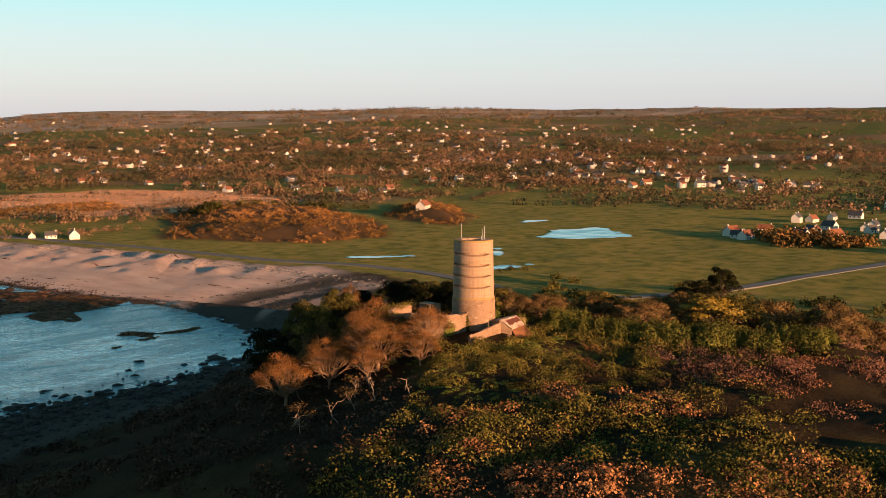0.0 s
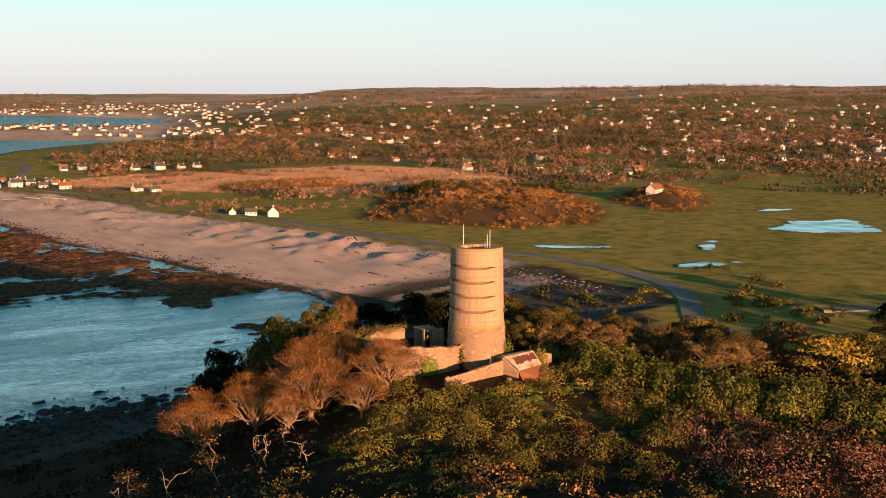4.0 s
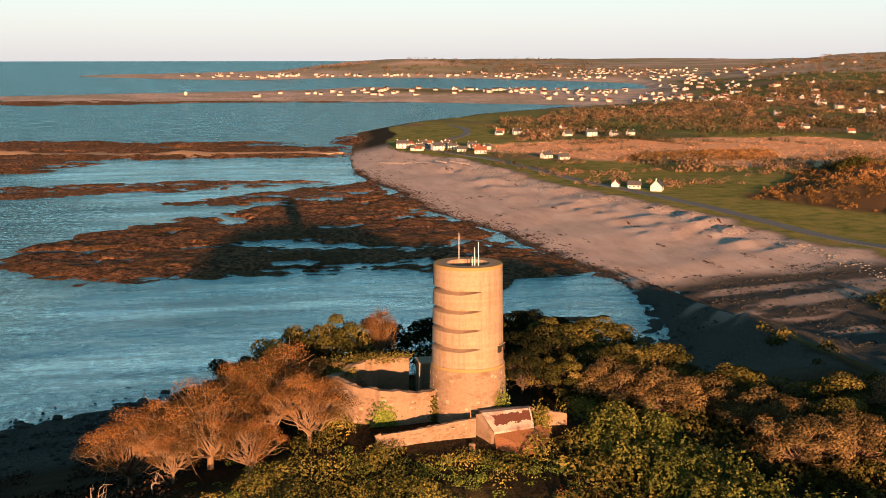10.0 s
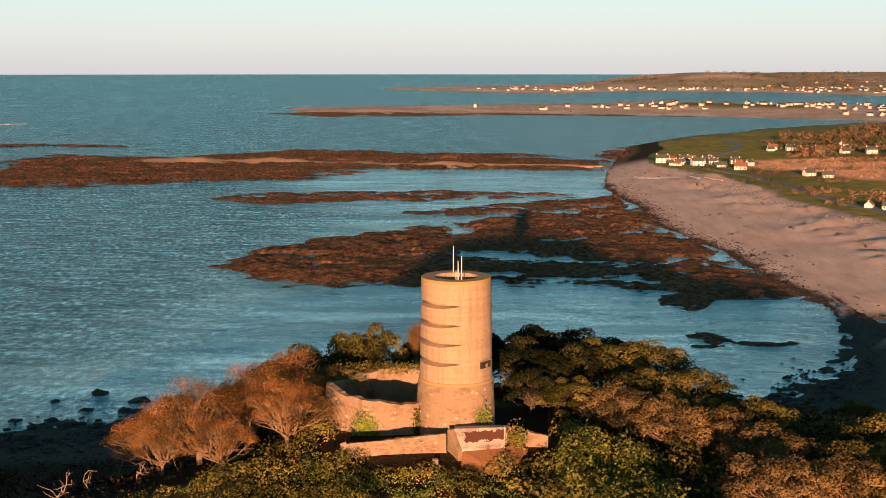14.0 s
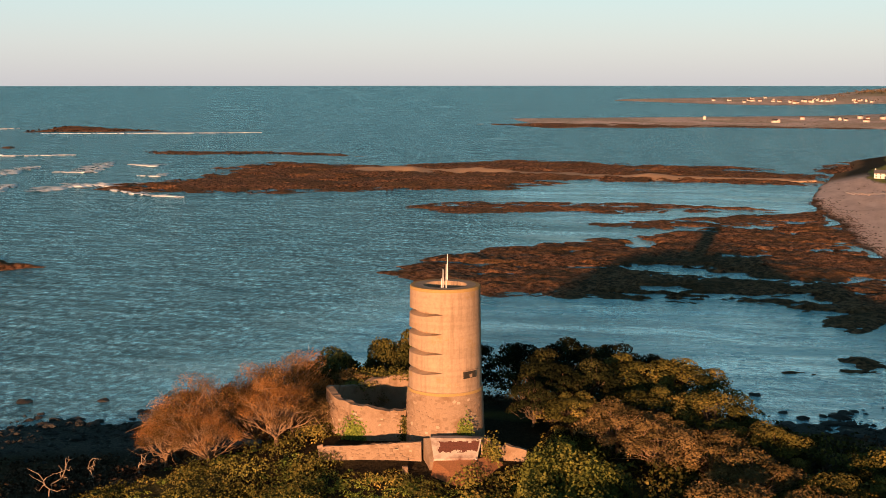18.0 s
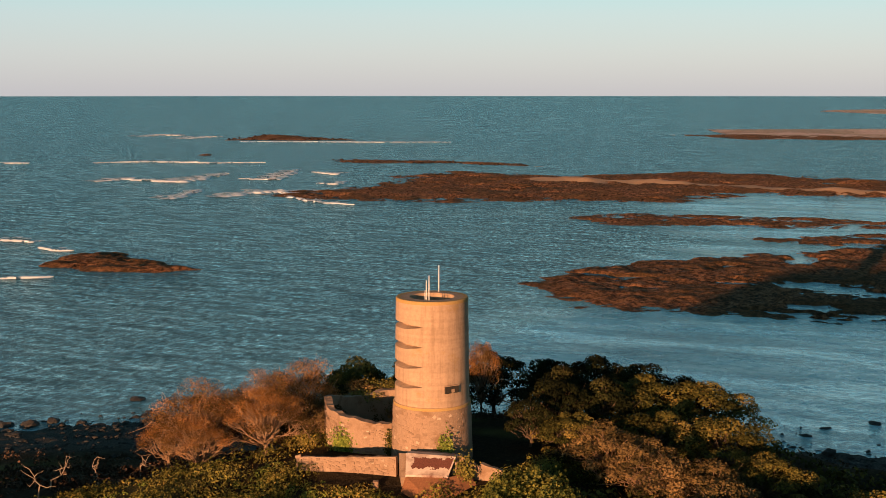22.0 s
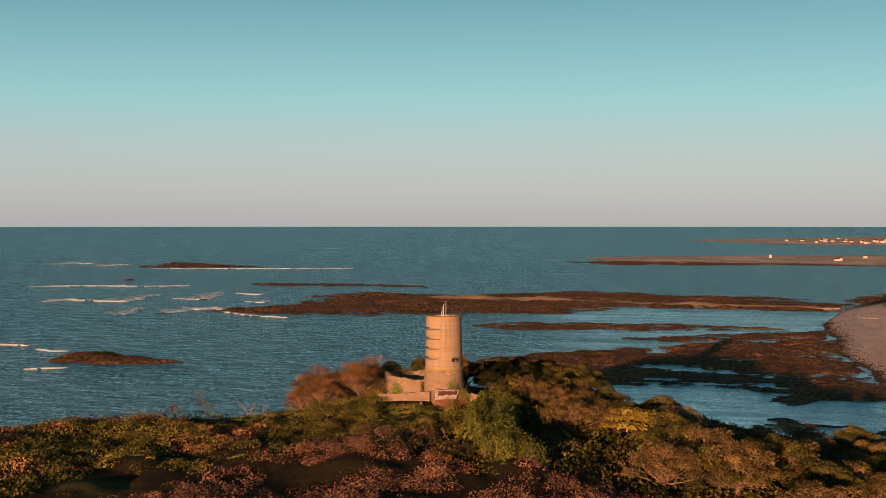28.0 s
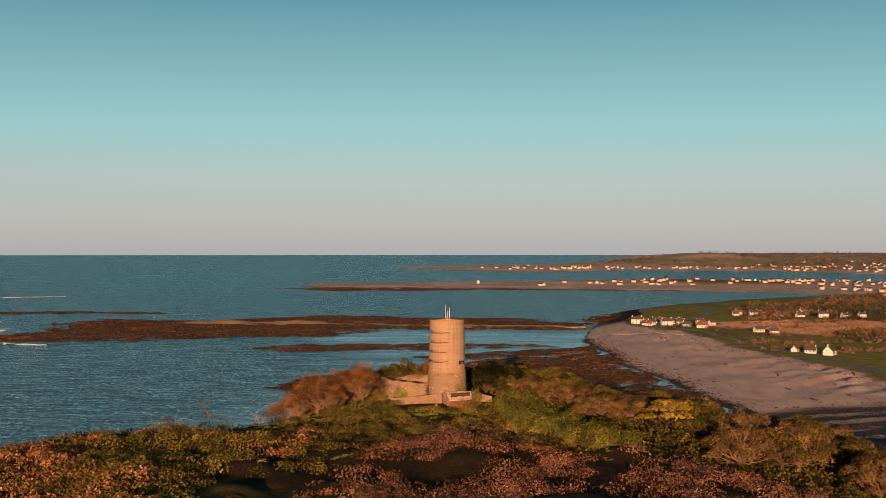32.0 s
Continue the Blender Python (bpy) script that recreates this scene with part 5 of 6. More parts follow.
for k, (x, y, h, tuft) in enumerate(((-39.5, -19.5, 3.2, False), (-50.6, -17.3, 4.2, True), (-59.7, -14.2, 4.6, True), (-42.5, -14.5, 3.6, False), (-41.0, -8.0, 3.2, False), (-57.0, -20.0, 3.4, False), (-36.0, -6.0, 3.0, False), (-62.0, -17.0, 3.6, False))):
    snag(x, y, h, 60 + k, tuft)


# boulders of the shore below the headland
def boulder_mesh(seed):
    gen = np.random.default_rng(seed)
    bm = bmesh.new()
    bmesh.ops.create_icosphere(bm, subdivisions=2, radius=1)
    for v in bm.verts:
        v.co *= 1 + gen.normal(0, 0.13)
        v.co.z *= 0.6
    me = bpy.data.meshes.new("boulder")
    bm.to_mesh(me)
    bm.free()
    me.materials.append(SHORE_ROCK)
    return me


BOULDERS = [boulder_mesh(s) for s in range(5)]
gen = np.random.default_rng(77)
placed = 0
while placed < 260:
    x = gen.uniform(-200, 75)
    d = gen.normal(2, 11)
    y = float(np.interp(x, COAST_X, COAST_Y)) - d
    z = max(height_at(x, y), -0.6)
    r = gen.uniform(0.5, 1.7) * (1.4 if gen.random() < 0.12 else 1)
    ob = new("boulder", BOULDERS[placed % 5])
    ob.matrix_basis = Matrix.LocRotScale((x, y, z + 0.1 * r), Euler((0, 0, gen.uniform(0, 6.28))), (r * gen.uniform(0.8, 1.8), r, r * gen.uniform(0.6, 1.1)))
    tagged(ob, "dark wet boulder on the tidal shore", "boulder", "shore boulders")
    placed += 1

# ---- roads, ponds and walls of the low ground ----
def ribbon(name, line, width, mat, label, lift=0.25, category="road"):
    pts = []
    for (ax, ay), (bx, by) in zip(line[:-1], line[1:]):
        n = max(2, int(math.hypot(bx - ax, by - ay) / 5))
        pts += [(ax + (bx - ax) * k / n, ay + (by - ay) * k / n) for k in range(n)]
    pts.append(line[-1])
    for _ in range(6):
        pts = [pts[0]] + [((a[0] + 2 * b[0] + c[0]) / 4, (a[1] + 2 * b[1] + c[1]) / 4) for a, b, c in zip(pts[:-2], pts[1:-1], pts[2:])] + [pts[-1]]
    verts, faces = [], []
    for k, (x, y) in enumerate(pts):
        q, p = pts[min(k + 1, len(pts) - 1)], pts[max(k - 1, 0)]
        d = Vector((q[0] - p[0], q[1] - p[1])).normalized()
        z = max(height_at(x + s * d.y * width / 2, y - s * d.x * width / 2) for s in (-1, 0, 1)) + lift
        for s in (-1, 1):
            verts += [(x + s * d.y * width / 2, y - s * d.x * width / 2, z), (x + s * d.y * (width / 2 + 0.6), y - s * d.x * (width / 2 + 0.6), z - 1.2)]
    for k in range(len(pts) - 1):
        a, b = k * 4, k * 4 + 4
        faces += [(a, a + 2, b + 2, b), (a + 1, a, b, b + 1), (a + 2, a + 3, b + 3, b + 2)]
    ob = mesh_object(name, verts, faces, mat)
    return tagged(ob, label, category, kind="structure")


ribbon("road", [(150, 60), (158, 90), (166, 118), (196, 150), (217, 188), (222, 223), (221, 261), (208, 310), (200, 400), (188, 480), (172, 560), (160, 680), (128, 790), (135, 840), (190, 960), (207, 1042), (205, 1120)], 7, ROAD, "grey asphalt coast road behind the beach")
ribbon("road", [(215, 110), (251, 92), (320, 82), (408, 74), (480, 60), (560, 70), (661, 94)], 7, ROAD, "grey asphalt road across the fields")
ribbon("path", [(66, 838), (0, 842), (-100, 848), (-200, 862), (-300, 868)], 9, PALE_ROCK, "pale shingle causeway along the spit", 2.2, "path")

POOL = material("pond water", 0.06, 0, 0.5)[0]
POOL.node_tree.nodes["Principled BSDF"].inputs["Base Color"].default_value = (0.05, 0.1, 0.12, 1)


def pond(poly, label, step=2.0):
    xs, ys = [p[0] for p in poly], [p[1] for p in poly]
    ax, ay = np.arange(min(xs) - 6, max(xs) + 6, step), np.arange(min(ys) - 6, max(ys) + 6, step)
    X, Y = np.meshgrid(ax, ay, indexing="ij")
    d = inside(X, Y, poly) + fbm(X / 9, Y / 9, 3) * 6 - 3.5
    level = np.full(X.shape, float(land_height(X, Y).max()) + 0.1)
    ob = grid_object("pond", ax, ay, level * 0 + land_height(X, Y) + 0.35, POOL, keep=d > 0)
    return tagged(ob, label, "pond", "field ponds", "structure")


pond([(383, 282), (430, 305), (460, 292), (425, 238), (390, 255)], "flooded hollow in the pasture reflecting the sky")
pond([(226, 303), (250, 290), (270, 272), (264, 267), (240, 279)], "shallow flood water beside the coast road")
pond([(229, 204), (262, 215), (285, 206), (283, 198), (255, 200)], "bend of the outlet stream")
pond([(276, 224), (300, 248), (326, 270), (330, 266), (304, 242), (281, 219)], "straight drainage ditch full of water")
pond([(452, 352), (470, 360), (480, 348), (462, 342)], "small flooded hollow in the pasture")

wall_low = thing("sea_wall", (113, 222, height_at(113, 222)), "short rust-brown sea wall at the top of the slip", "wall", turn=8)
bm = bmesh.new()
box(bm, (8, 0.7, 1.3), (0, 0, 0.3), 0.06)
part("wall", bm, EARTH, wall_low)
bm = bmesh.new()
box(bm, (8.2, 0.9, 0.16), (0, 0, 1.03), 0.03)
part("coping", bm, MORTAR, wall_low)


# low pale groynes down the head of the beach
def make_groyne(x, y, turn):
    root = thing("groyne", (x, y, height_at(x, y) + 0.1), "low pale stone groyne on the upper beach", "groyne", "beach groynes", turn)
    bm = bmesh.new()
    box(bm, (0.8, 17, 0.7), (0, 0, 0), 0.1)
    part("ridge", bm, GROYNE, root)
    return root


for k in range(13):
    q = k / 12
    make_groyne(84 + 50 * q, 716 - 56 * q + 4 * math.sin(q * 3.1), 14)

# ---- houses ----
def make_house(style, length, depth, eaves, roof_h, roof_mat, wall_mat, label):
    root = tagged(new("house"), label, "house", "village houses")
    bm = bmesh.new()
    box(bm, (length, depth, eaves + 1.5), (0, 0, (eaves - 1.5) / 2), 0.05)
    part("wall", bm, wall_mat, root)
    L, D = length / 2, depth / 2
    mesh_object("gable", [(-L, -D, eaves), (-L, D, eaves), (-L, 0, eaves + roof_h), (-L + 0.3, -D, eaves), (-L + 0.3, D, eaves), (-L + 0.3, 0, eaves + roof_h)], [(0, 2, 1), (3, 4, 5), (0, 3, 5, 2), (1, 2, 5, 4)], wall_mat, root)
    mesh_object("gable", [(L, -D, eaves), (L, D, eaves), (L, 0, eaves + roof_h), (L - 0.3, -D, eaves), (L - 0.3, D, eaves), (L - 0.3, 0, eaves + roof_h)], [(0, 1, 2), (3, 5, 4), (0, 2, 5, 3), (1, 4, 5, 2)], wall_mat, root)
    o, t = 0.45, 0.18
    for s in (-1, 1):
        y0, z0 = s * (D + o), eaves - o * roof_h / D
        mesh_object("roof", [(-L - o, y0, z0), (L + o, y0, z0), (L + o, 0, eaves + roof_h), (-L - o, 0, eaves + roof_h), (-L - o, y0, z0 + t), (L + o, y0, z0 + t), (L + o, 0, eaves + roof_h + t), (-L - o, 0, eaves + roof_h + t)],
                    [(0, 1, 2, 3), (4, 7, 6, 5), (0, 4, 5, 1), (0, 3, 7, 4), (1, 5, 6, 2)], roof_mat, root)
    for x in ((-L + 0.7,) if style == 0 else (-L + 0.7, L - 0.7)):
        bm = bmesh.new()
        box(bm, (0.9, 0.7, 1.6), (x, 0, eaves + roof_h + 0.5))
        part("chimney", bm, wall_mat, root)
    for s in (-1, 1):
        for k in range(3 if length > 10 else 2):
            for z in ((1.5,) if eaves < 4 else (1.5, 4.0)):
                x = -L + length * (k + 0.5) / (3 if length > 10 else 2)
                bm = bmesh.new()
                box(bm, (1.3, 0.12, 1.2), (x, s * (D + 0.02), z))
                part("window", bm, GLASS, root)
    bm = bmesh.new()
    box(bm, (1.0, 0.12, 2.0), (0.0, -D - 0.03, 1.0))
    part("door", bm, SLATE, root)
    return root


gen = np.random.default_rng(5)
HOUSE_STYLES = [(0, 11, 7, 3.0, 3.4, SLATE, RENDER_WHITE, "white rendered cottage with a slate roof"), (1, 13, 8, 5.2, 3.2, SLATE, RENDER_WHITE, "two-storey white house with a slate roof"),
                (0, 12, 8, 3.2, 3.6, TILE, RENDER_WHITE, "white bungalow with an orange tiled roof"), (1, 15, 8, 5.4, 3.4, TILE, MORTAR, "granite farmhouse with a tiled roof")]
HOUSE_FIRST = {}


def house(style, x, y, turn, scale=1.0):
    m = Matrix.LocRotScale((x, y, height_at(x, y) + 0.2), Euler((0, 0, radians(turn))), (scale, scale, scale))
    if style not in HOUSE_FIRST:
        HOUSE_FIRST[style] = make_house(*HOUSE_STYLES[style])
        HOUSE_FIRST[style].matrix_basis = m
        return HOUSE_FIRST[style]
    first = HOUSE_FIRST[style]
    keep = first.scale.copy()
    first.scale = (1, 1, 1)
    ob = copy_thing(first, m)
    first.scale = keep
    return ob


# the lone white house behind the beach and its outbuildings
house(0, 201, 488, 62, 0.85)
house(0, 192, 499, 155, 0.62)
house(2, 184, 507, 65, 0.5)
# hamlet at the end of the beach, terrace on the rise behind, farms and villages inland
for x, y, turn, style in ((133, 785, 70, 1), (122, 800, 60, 0), (148, 765, 80, 0), (128, 826, 75, 1), (158, 745, 85, 2), (140, 806, 70, 0), (110, 812, 65, 1),
                          (196, 700, 75, 0), (206, 690, 80, 0), (218, 950, 80, 0), (236, 955, 80, 1), (258, 935, 85, 0), (276, 928, 85, 0), (296, 920, 85, 1), (316, 918, 80, 1), (334, 925, 80, 1), (225, 975, 60, 2), (262, 960, 85, 2),
                          (300, 1028, 90, 2), (504, 977, 80, 2), (524, 968, 85, 0), (537, 904, 80, 2), (545, 850, 90, 3), (560, 842, 70, 0), (576, 834, 85, 0), (586, 734, 80, 0), (594, 648, 75, 0), (610, 640, 80, 0), (640, 660, 60, 3),
                          (863, 894, 80, 0), (871, 826, 80, 1), (783, 698, 75, 1), (800, 715, 80, 0), (820, 690, 85, 2),
                          (715, 649, 60, 0), (757, 712, 70, 2), (596, 682, 80, 0), (525, 759, 80, 2), (703, 1211, 80, 0), (720, 1190, 70, 0)):
    house(style, x, y, turn - 72 + gen.uniform(-25, 25), gen.uniform(0.55, 0.72))
for k in range(13):
    house(int(gen.choice([0, 1, 2])), gen.uniform(116, 172), gen.uniform(770, 850), gen.uniform(-60, 60), gen.uniform(0.45, 0.65))
# the village by the crossroads, east
for k in range(44):
    house(int(gen.choice([0, 0, 2, 1])), gen.uniform(440, 640), gen.uniform(62, 215), gen.choice([0, 0, 90]) + gen.uniform(-25, 25), gen.uniform(0.65, 0.85))
for k in range(16):
    house(int(gen.choice([1, 0, 1])), 760 + gen.uniform(-60, 140), 190 + gen.uniform(-60, 60), gen.uniform(-20, 30), gen.uniform(0.9, 1.2))
# scattered far settlement on the hills and round the far bays
for cx, cy, sx, sy, n in ((900, 420, 90, 60, 14), (1000, 640, 150, 120, 16), (1320, 700, 160, 120, 10), (1270, 1010, 160, 130, 10), (900, 1500, 250, 200, 12), (680, 1900, 130, 180, 12), (500, 2250, 160, 60, 10)):
    for k in range(n):
        x, y = gen.normal(cx, sx * 0.6), gen.normal(cy, sy * 0.6)
        if height_at(x, y) - float(swell(np.hypot(x, y))) > 3:
            house(int(gen.choice([0, 0, 1, 2])), x, y, gen.choice([0, 0, 90]) + gen.uniform(-30, 30), gen.uniform(0.6, 0.85))
for k in range(40):
    t = gen.random()
    x, y = -60 + 1100 * t + gen.normal(0, 60), 3200 - 450 * t + abs(gen.normal(0, 90))
    if height_at(x, y) - float(swell(np.hypot(x, y))) > 3:
        house(int(gen.choice([0, 0, 1])), x, y, gen.choice([0, 0, 90]) + gen.uniform(-30, 30), gen.uniform(0.65, 0.95))
house(2, 452, 439, 20, 0.9)

# the far towns: white houses by the hundred, too far off to tell their parts
def far_town(name, label, spots, seed):
    g = np.random.default_rng(seed)
    x, y = np.concatenate([g.normal(cx, sx, n) for cx, cy, sx, sy, n in spots]), np.concatenate([g.normal(cy, sy, n) for cx, cy, sx, sy, n in spots])
    z = land_height(x, y)
    k = z - swell(np.hypot(x, y)) > 1.3
    x, y, z = x[k], y[k], z[k]
    n = len(x)
    a = g.choice([0.2, 0.2, 1.8], n) + g.normal(0, 0.3, n)
    L, D, H, R = g.uniform(3, 7, n), g.uniform(2.4, 3.6, n), g.uniform(2.4, 4.6, n), g.uniform(1.8, 2.8, n)
    unit = np.array([(-1, -1, 0, 0), (1, -1, 0, 0), (1, 1, 0, 0), (-1, 1, 0, 0), (-1, -1, 1, 0), (1, -1, 1, 0), (1, 1, 1, 0), (-1, 1, 1, 0), (-1, 0, 1, 1), (1, 0, 1, 1)], float)
    u, v = unit[None, :, 0] * L[:, None], unit[None, :, 1] * D[:, None]
    w = unit[None, :, 2] * H[:, None] + unit[None, :, 3] * R[:, None] - 1.0 * (1 - unit[None, :, 2])
    c, s_ = np.cos(a)[:, None], np.sin(a)[:, None]
    co = np.stack([x[:, None] + u * c - v * s_, y[:, None] + u * s_ + v * c, z[:, None] + w], -1)
    base = np.arange(n)[:, None, None] * 10
    body = (base + np.array([(0, 1, 5), (0, 5, 4), (1, 2, 6), (1, 6, 5), (2, 3, 7), (2, 7, 6), (3, 0, 4), (3, 4, 7), (4, 8, 7), (5, 6, 9)])).reshape(-1, 3)
    tagged(array_mesh(name, co.reshape(-1, 3), body, FAR_RENDER), label, "houses", kind="stuff")
    up = co + np.array([0, 0, 0.15])
    slated = g.random(n) < 0.55
    for part_name, mat, pick in (("far_slate_roofs", SLATE, slated), ("far_tile_roofs", TILE, ~slated)):
        roof = (base[pick] + np.array([(4, 5, 9), (4, 9, 8), (6, 7, 8), (6, 8, 9)])).reshape(-1, 3)
        tagged(array_mesh(part_name, up.reshape(-1, 3), roof, mat), "roofs of the far white houses", "roofs", kind="stuff")


far_town("far_houses", "white houses of the far towns on hill and shore",
         [(760, 1900, 110, 190, 34), (900, 2350, 150, 240, 46), (1050, 2750, 190, 240, 50), (500, 2150, 150, 60, 50), (150, 2150, 150, 60, 14), (700, 3080, 260, 70, 90), (250, 3160, 180, 50, 70), (1150, 3050, 200, 160, 70), (620, 1800, 60, 60, 24), (1150, 1500, 220, 200, 40),
          (980, 900, 160, 140, 22), (1250, 620, 180, 150, 24), (900, 520, 90, 90, 16), (1650, 1000, 300, 250, 40), (1600, 1900, 300, 300, 40), (2000, 1400, 300, 300, 30), (700, 1150, 90, 90, 10)], 77)

# ---- woods, hedgerows and scrub inland, too many to count ----
def woods(name, label, mat, xy, sizes, seed, quads, squash=0.8):
    gen = np.random.default_rng(seed)
    z = land_height(xy[:, 0], xy[:, 1])
    n = len(xy)
    d = gen.normal(0, 1, (n, quads, 3))
    d[..., 2] = np.abs(d[..., 2])
    d /= np.linalg.norm(d, axis=2, keepdims=True)
    lobes = 1 + 0.35 * np.sin(d[..., 0] * 6 + xy[:, None, 0]) * np.cos(d[..., 1] * 5 + xy[:, None, 1])
    r = sizes[:, None] * lobes * gen.uniform(0.6, 1.08, (n, quads))
    p = np.stack([xy[:, None, 0] + d[..., 0] * r, xy[:, None, 1] + d[..., 1] * r, z[:, None] + d[..., 2] * r * squash * 1.5], -1).reshape(-1, 3)
    s = np.repeat(sizes, quads) * gen.uniform(0.24, 0.44, n * quads)
    tones = 0.44 + 0.75 * fbm(xy[:, 0] / 70 + 13, xy[:, 1] / 70, 3) + gen.normal(0, 0.14, n)
    return tagged(leaves(name, p, d.reshape(-1, 3), s, mat, gen, 0.95, tones=np.repeat(tones, quads)), label, "woods", kind="stuff")


def scatter(seed, n, x0, x1, y0, y1, pick):
    gen = np.random.default_rng(seed)
    xy = np.stack([gen.uniform(x0, x1, n), gen.uniform(y0, y1, n)], 1)
    return xy[pick(xy[:, 0], xy[:, 1])], gen


def inland(x, y):
    return shore_distance(x, y) > 130


def hedgerows(seed, count, x0, x1, y0, y1):
    gen = np.random.default_rng(seed)
    out = []
    for k in range(count):
        x, y, a = gen.uniform(x0, x1), gen.uniform(y0, y1), gen.choice([0.35, 1.9]) + gen.normal(0, 0.15)
        n = int(gen.uniform(8, 26))
        q = np.arange(n)[:, None] * np.array([[np.cos(a), np.sin(a)]]) * gen.uniform(5, 8) + np.array([x, y]) + gen.normal(0, 1.5, (n, 2))
        out.append(q)
    xy = np.vstack(out)
    return xy[inland(xy[:, 0], xy[:, 1]) & (inside(xy[:, 0], xy[:, 1], [(230, 120), (230, 420), (600, 560), (560, 230), (420, 110)]) < 0)]


near_xy = hedgerows(3, 190, 180, 1300, 480, 1500)
g = np.random.default_rng(8)
woods("hedgerow", "brown winter hedgerows between the fields", WOODS, near_xy, g.uniform(1.6, 3.4, len(near_xy)), 41, 36)
xy, g = scatter(9, 9500, 230, 1700, 560, 1900, lambda x, y: inland(x, y) & (fbm(x / 75, y / 55, 3) > -0.1) & (inside(x, y, REEDS) < 0))
woods("woodland", "mixed brown and evergreen woodland behind the fields", WOODS, xy, g.uniform(2.6, 6.5, len(xy)), 42, 38)
xy, g = scatter(10, 6500, 420, 2200, 180, 1100, lambda x, y: inland(x, y) & (x + y * 0.4 > 760) & (fbm(x / 120 + 4, y / 120, 3) > -0.08))
woods("woodland", "mixed brown woodland on the rising ground", WOODS, xy, g.uniform(2.8, 6.5, len(xy)), 43, 30)
xy, g = scatter(12, 7500, 500, 3600, 500, 3600, lambda x, y: inland(x, y) & (np.hypot(x, y) > 1600) & (fbm(x / 160, y / 160, 3) > -0.16))
woods("far_woods", "far woods and hedges on the skyline hills", WOODS, xy, g.uniform(5, 11, len(xy)), 44, 16, 0.6)
xy, g = scatter(13, 1500, -350, 1200, 2900, 4300, lambda x, y: (inside(x, y, FAR_LAND) > 60) & (x > 150) & (fbm(x / 150, y / 150, 3) > -0.1))
woods("far_woods", "woods on the low far shore", WOODS, xy, g.uniform(6, 12, len(xy)), 45, 16, 0.6)
xy, g = scatter(14, 3400, 230, 545, 340, 620, lambda x, y: (np.maximum(inside(x, y, DUNE), inside(x, y, DUNE_EAST)) + fbm(x / 12, y / 12, 3) * 10 > -2) & (fbm(x / 16 + 5, y / 16, 3) > -0.25))
woods("dune_scrub", "russet bramble scrub over the old dunes", RUSSET, xy, g.uniform(0.8, 3.0, len(xy)), 46, 30, 0.6)
line = np.random.default_rng(20)
q = line.random(130)
xy = np.stack([np.interp(q, [0, 0.5, 0.8, 1], [338, 372, 432, 474]), np.interp(q, [0, 0.5, 0.8, 1], [548, 582, 584, 524])], 1) + line.normal(0, 5, (130, 2))
woods("dune_trees", "dark evergreen trees along the back of the dunes", EVERGREEN, xy, line.uniform(2.2, 4.6, 130), 52, 60, 0.9)
xy, g = scatter(17, 11000, 150, 540, 600, 900, lambda x, y: inside(x, y, REEDS) + fbm(x / 20, y / 20, 3) * 8 > 1)
woods("reeds", "pale orange dry reeds standing in the marsh", REED_LEAF, xy, g.uniform(0.8, 1.6, len(xy)), 49, 5, 0.6)
BAND = [(233, 650), (278, 658), (346, 660), (382, 732), (328, 734), (262, 714)]
xy, g = scatter(18, 900, 225, 390, 645, 740, lambda x, y: inside(x, y, BAND) + fbm(x / 14, y / 10, 3) * 9 > 0)
woods("marsh_scrub", "dark red-brown scrub across the reed marsh", RUSSET, xy, g.uniform(1.4, 3.0, len(xy)), 50, 24, 0.7)
along = np.random.default_rng(19)
spots = [(159, 659), (171, 615), (178, 590), (185, 575), (191, 540), (199, 661), (221, 519), (243, 516), (215, 505), (182, 520), (150, 745), (170, 725), (145, 770), (347, 926), (388, 881), (300, 890), (250, 905), (225, 880), (280, 1010), (330, 1080), (360, 1180), (390, 1190), (440, 912), (480, 900)]
xy = np.vstack([np.array(q) + along.normal(0, 1, (14, 2)) * np.array([9, 7]) for q in spots])
woods("garden_hedges", "brown hedges and shrubs round the white houses", WOODS, xy, along.uniform(1.3, 3.0, len(xy)), 51, 26, 0.8)
xy, g = scatter(15, 260, 430, 500, 110, 190, lambda x, y: inside(x, y, [(430, 150), (470, 190), (500, 170), (470, 115), (440, 120)]) > 0)
woods("copse", "bare reddish copse beside the village", RUSSET, xy, g.uniform(3, 5, len(xy)), 47, 50, 0.9)
xy, g = scatter(16, 700, 90, 260, -60, 200, lambda x, y: (shore_distance(x, y) > 70) & (fbm(x / 26, y / 26, 3) > 0.02) & (np.abs(x - np.interp(y, [60, 118, 150, 188, 223], [150, 166, 196, 217, 222])) > 9))
woods("scrub", "dark scrub on the landward foot of the headland", EVERGREEN, xy, g.uniform(1.2, 3.4, len(xy)), 48, 60, 0.6)


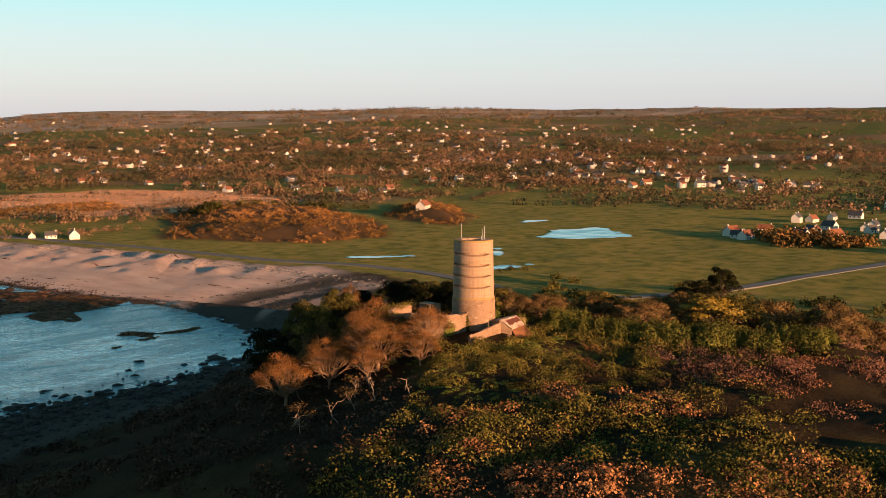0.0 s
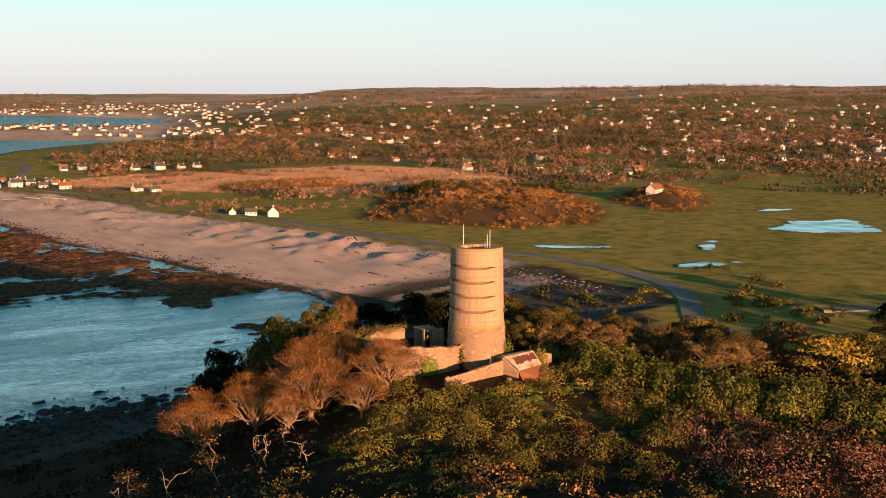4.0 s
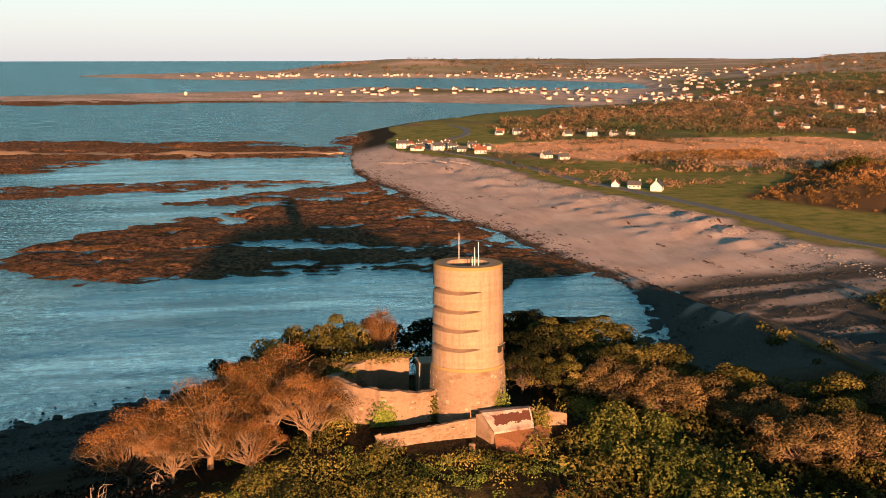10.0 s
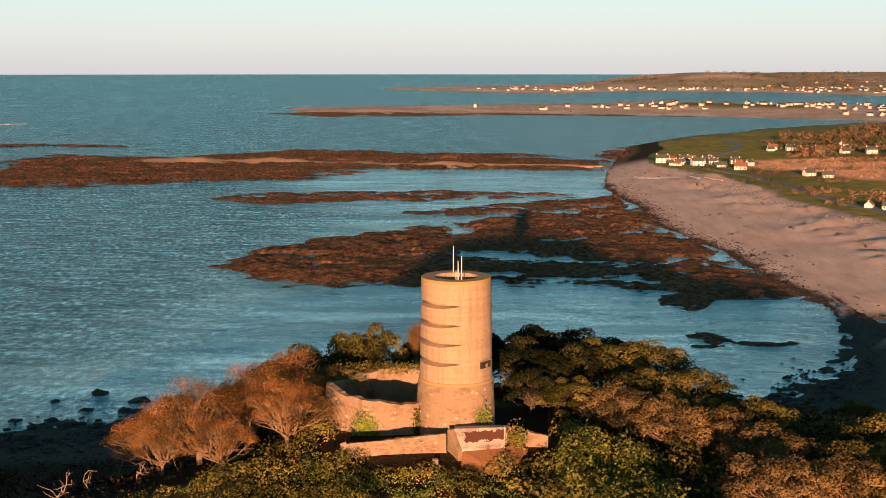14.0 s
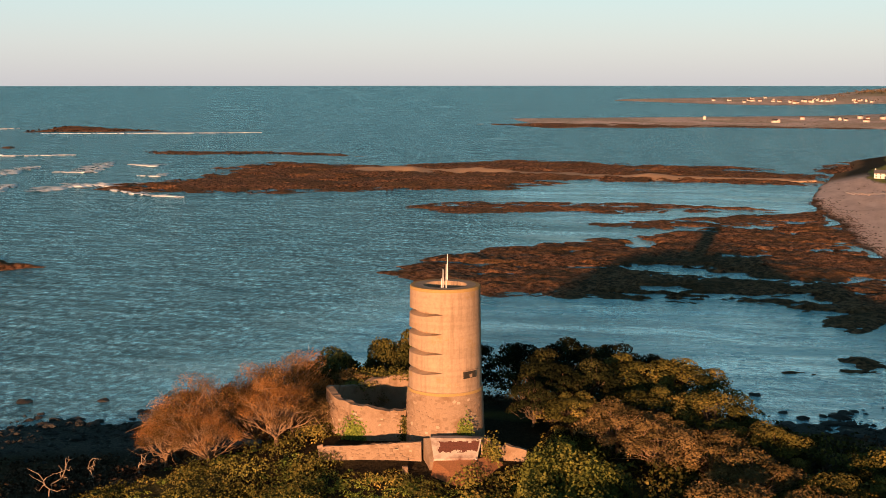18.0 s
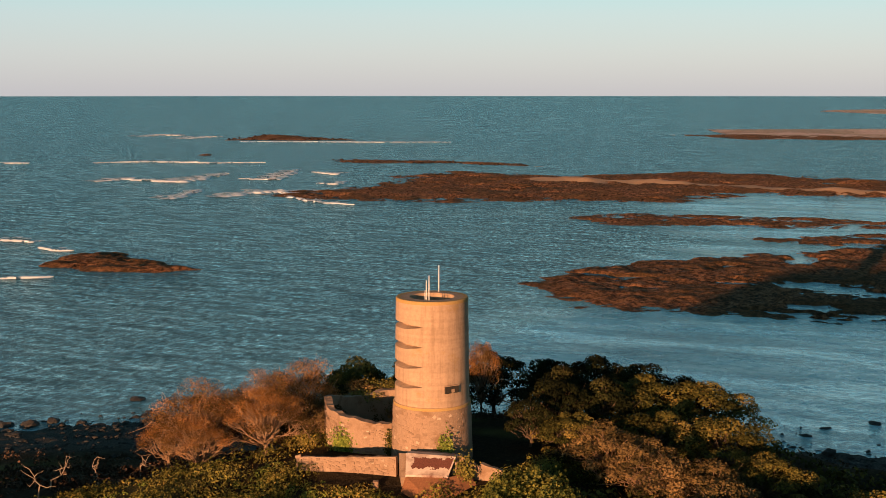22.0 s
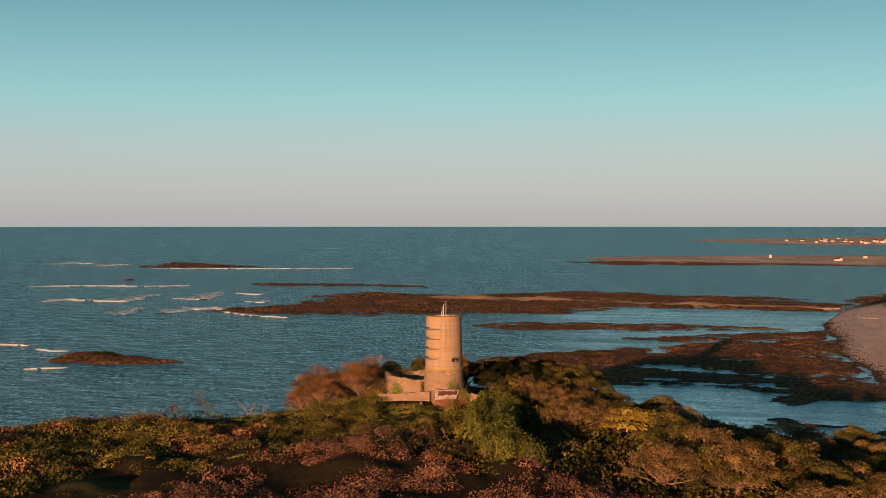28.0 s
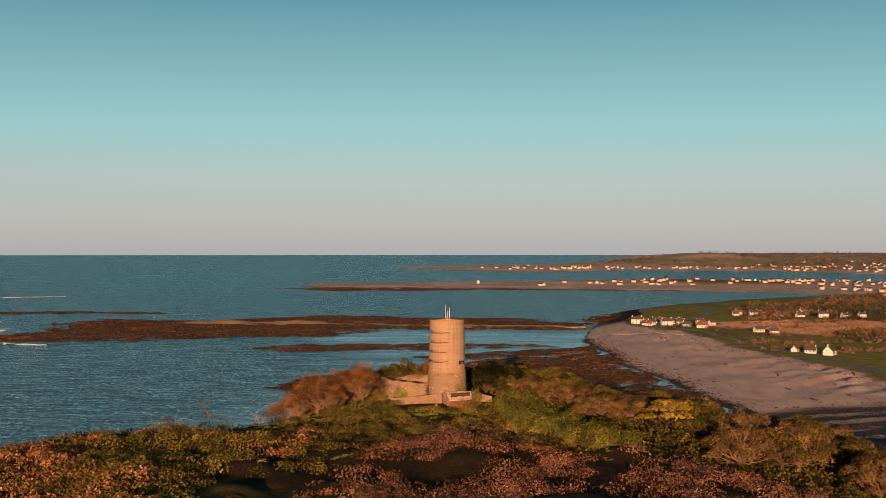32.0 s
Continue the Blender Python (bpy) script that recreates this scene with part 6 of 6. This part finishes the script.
# ---- surf round the skerries ----
def breaker(line, width, label):
    """One line of breaking water: a ragged strip of foam along a raised crest."""
    width = width * 2.3
    pts = np.array(line, float)
    run = np.concatenate([[0], np.cumsum(np.hypot(*np.diff(pts, axis=0).T))])
    n = max(24, int(run[-1] / 1.2))
    at = np.linspace(0, run[-1], n)
    x, y = np.interp(at, run, pts[:, 0]), np.interp(at, run, pts[:, 1])
    for _ in range(10):
        x[1:-1], y[1:-1] = (x[:-2] + 2 * x[1:-1] + x[2:]) / 4, (y[:-2] + 2 * y[1:-1] + y[2:]) / 4
    dx, dy = np.gradient(x), np.gradient(y)
    size = np.hypot(dx, dy) + 1e-9
    nx, ny = dy / size, -dx / size
    side = np.where(nx * x + ny * y > 0, 1.0, -1.0)
    nx, ny = nx * side, ny * side
    taper = np.sin(np.linspace(0.06, 0.97, n) * math.pi) ** 0.5
    half = width * 0.5 * taper * (0.75 + 0.6 * fbm(at / 9 + x[0], at * 0, 4, 0.65))
    front = width * 0.3 * fbm(at / 14 + y[0], at * 0 + 3, 4, 0.6)
    rows = []
    for v, lift in ((-1.0, -0.25), (-0.6, 0.5), (-0.2, 0.75), (0.3, 0.4), (0.9, 0.15), (1.7, 0.08), (2.6, 0.05), (3.6, 0.0)):
        ragged = half * v + front + 0.45 * half * fbm(at / 3.1 + v * 9, at * 0 + v * 5, 3, 0.6)
        px, py = x + nx * ragged, y + ny * ragged
        rows.append(np.stack([px, py, swell(np.hypot(px, py)) + 0.12 + lift * (0.5 + 0.045 * width) * taper], -1))
    co = np.stack(rows, 1).reshape(-1, 3)
    i, j = np.meshgrid(np.arange(n - 1), np.arange(7), indexing="ij")
    a = (i * 8 + j).reshape(-1)
    across = np.arange(7)[None]
    torn = (fbm(at[:-1, None] / 5 + x[0], across * 1.3 + at[:-1, None] * 0, 4, 0.7) > -0.25 + 0.1 * np.maximum(across - 1.5, 0)).reshape(-1)
    ob = array_mesh("surf", co, np.stack([a, a + 8, a + 9, a + 1], -1)[torn], FOAM, True)
    return tagged(ob, label, "surf", "surf lines", "structure")


breaker([(-644, 698), (-641, 732), (-571, 723), (-607, 839)], 9, "long white breaker off the spit")
breaker([(-551, 780), (-518, 777), (-569, 909)], 7, "white breaker rolling in to the spit")
breaker([(-480, 583), (-488, 611), (-510, 666)], 6, "short white breaker off the spit")
breaker([(-828, 912), (-794, 952), (-708, 966), (-667, 999)], 7, "long thin line of surf beyond the spit")
breaker([(-457, 613), (-462, 649), (-445, 684), (-405, 631)], 9, "white water round the rocks of the spit")
breaker([(-1248, 1529), (-1266, 1599), (-1208, 1578)], 12, "white surf off the far skerry")
breaker([(-1140, 1492), (-1147, 1561), (-1135, 1593)], 12, "white surf off the far skerry")
breaker([(-997, 1439), (-891, 1478), (-786, 1516), (-703, 1563)], 6, "thin line of surf along the far skerry")
breaker([(-467, 344), (-461, 365), (-454, 385)], 5, "white breaker behind the low islet")
breaker([(-422, 355), (-404, 354), (-388, 353)], 4, "white water at the end of the low islet")
breaker([(-486, 268), (-477, 277), (-476, 299)], 4, "white water round the small islet")
breaker([(-538, 884), (-504, 863), (-508, 892)], 5, "short line of surf beside the spit")
breaker([(-463, 761), (-442, 754), (-452, 792)], 5, "short line of surf beside the spit")
breaker([(-372, 339), (-355, 332), (-347, 335)], 2.5, "thin white water beside the islet")
breaker([(-314, 253), (-307, 259), (-298, 267)], 2.5, "thin white water beside the islet")
breaker([(-930, 868), (-905, 871), (-886, 881)], 6, "short far line of surf")
breaker([(-404, 632), (-369, 606), (-341, 604)], 5, "white water along the end of the spit")
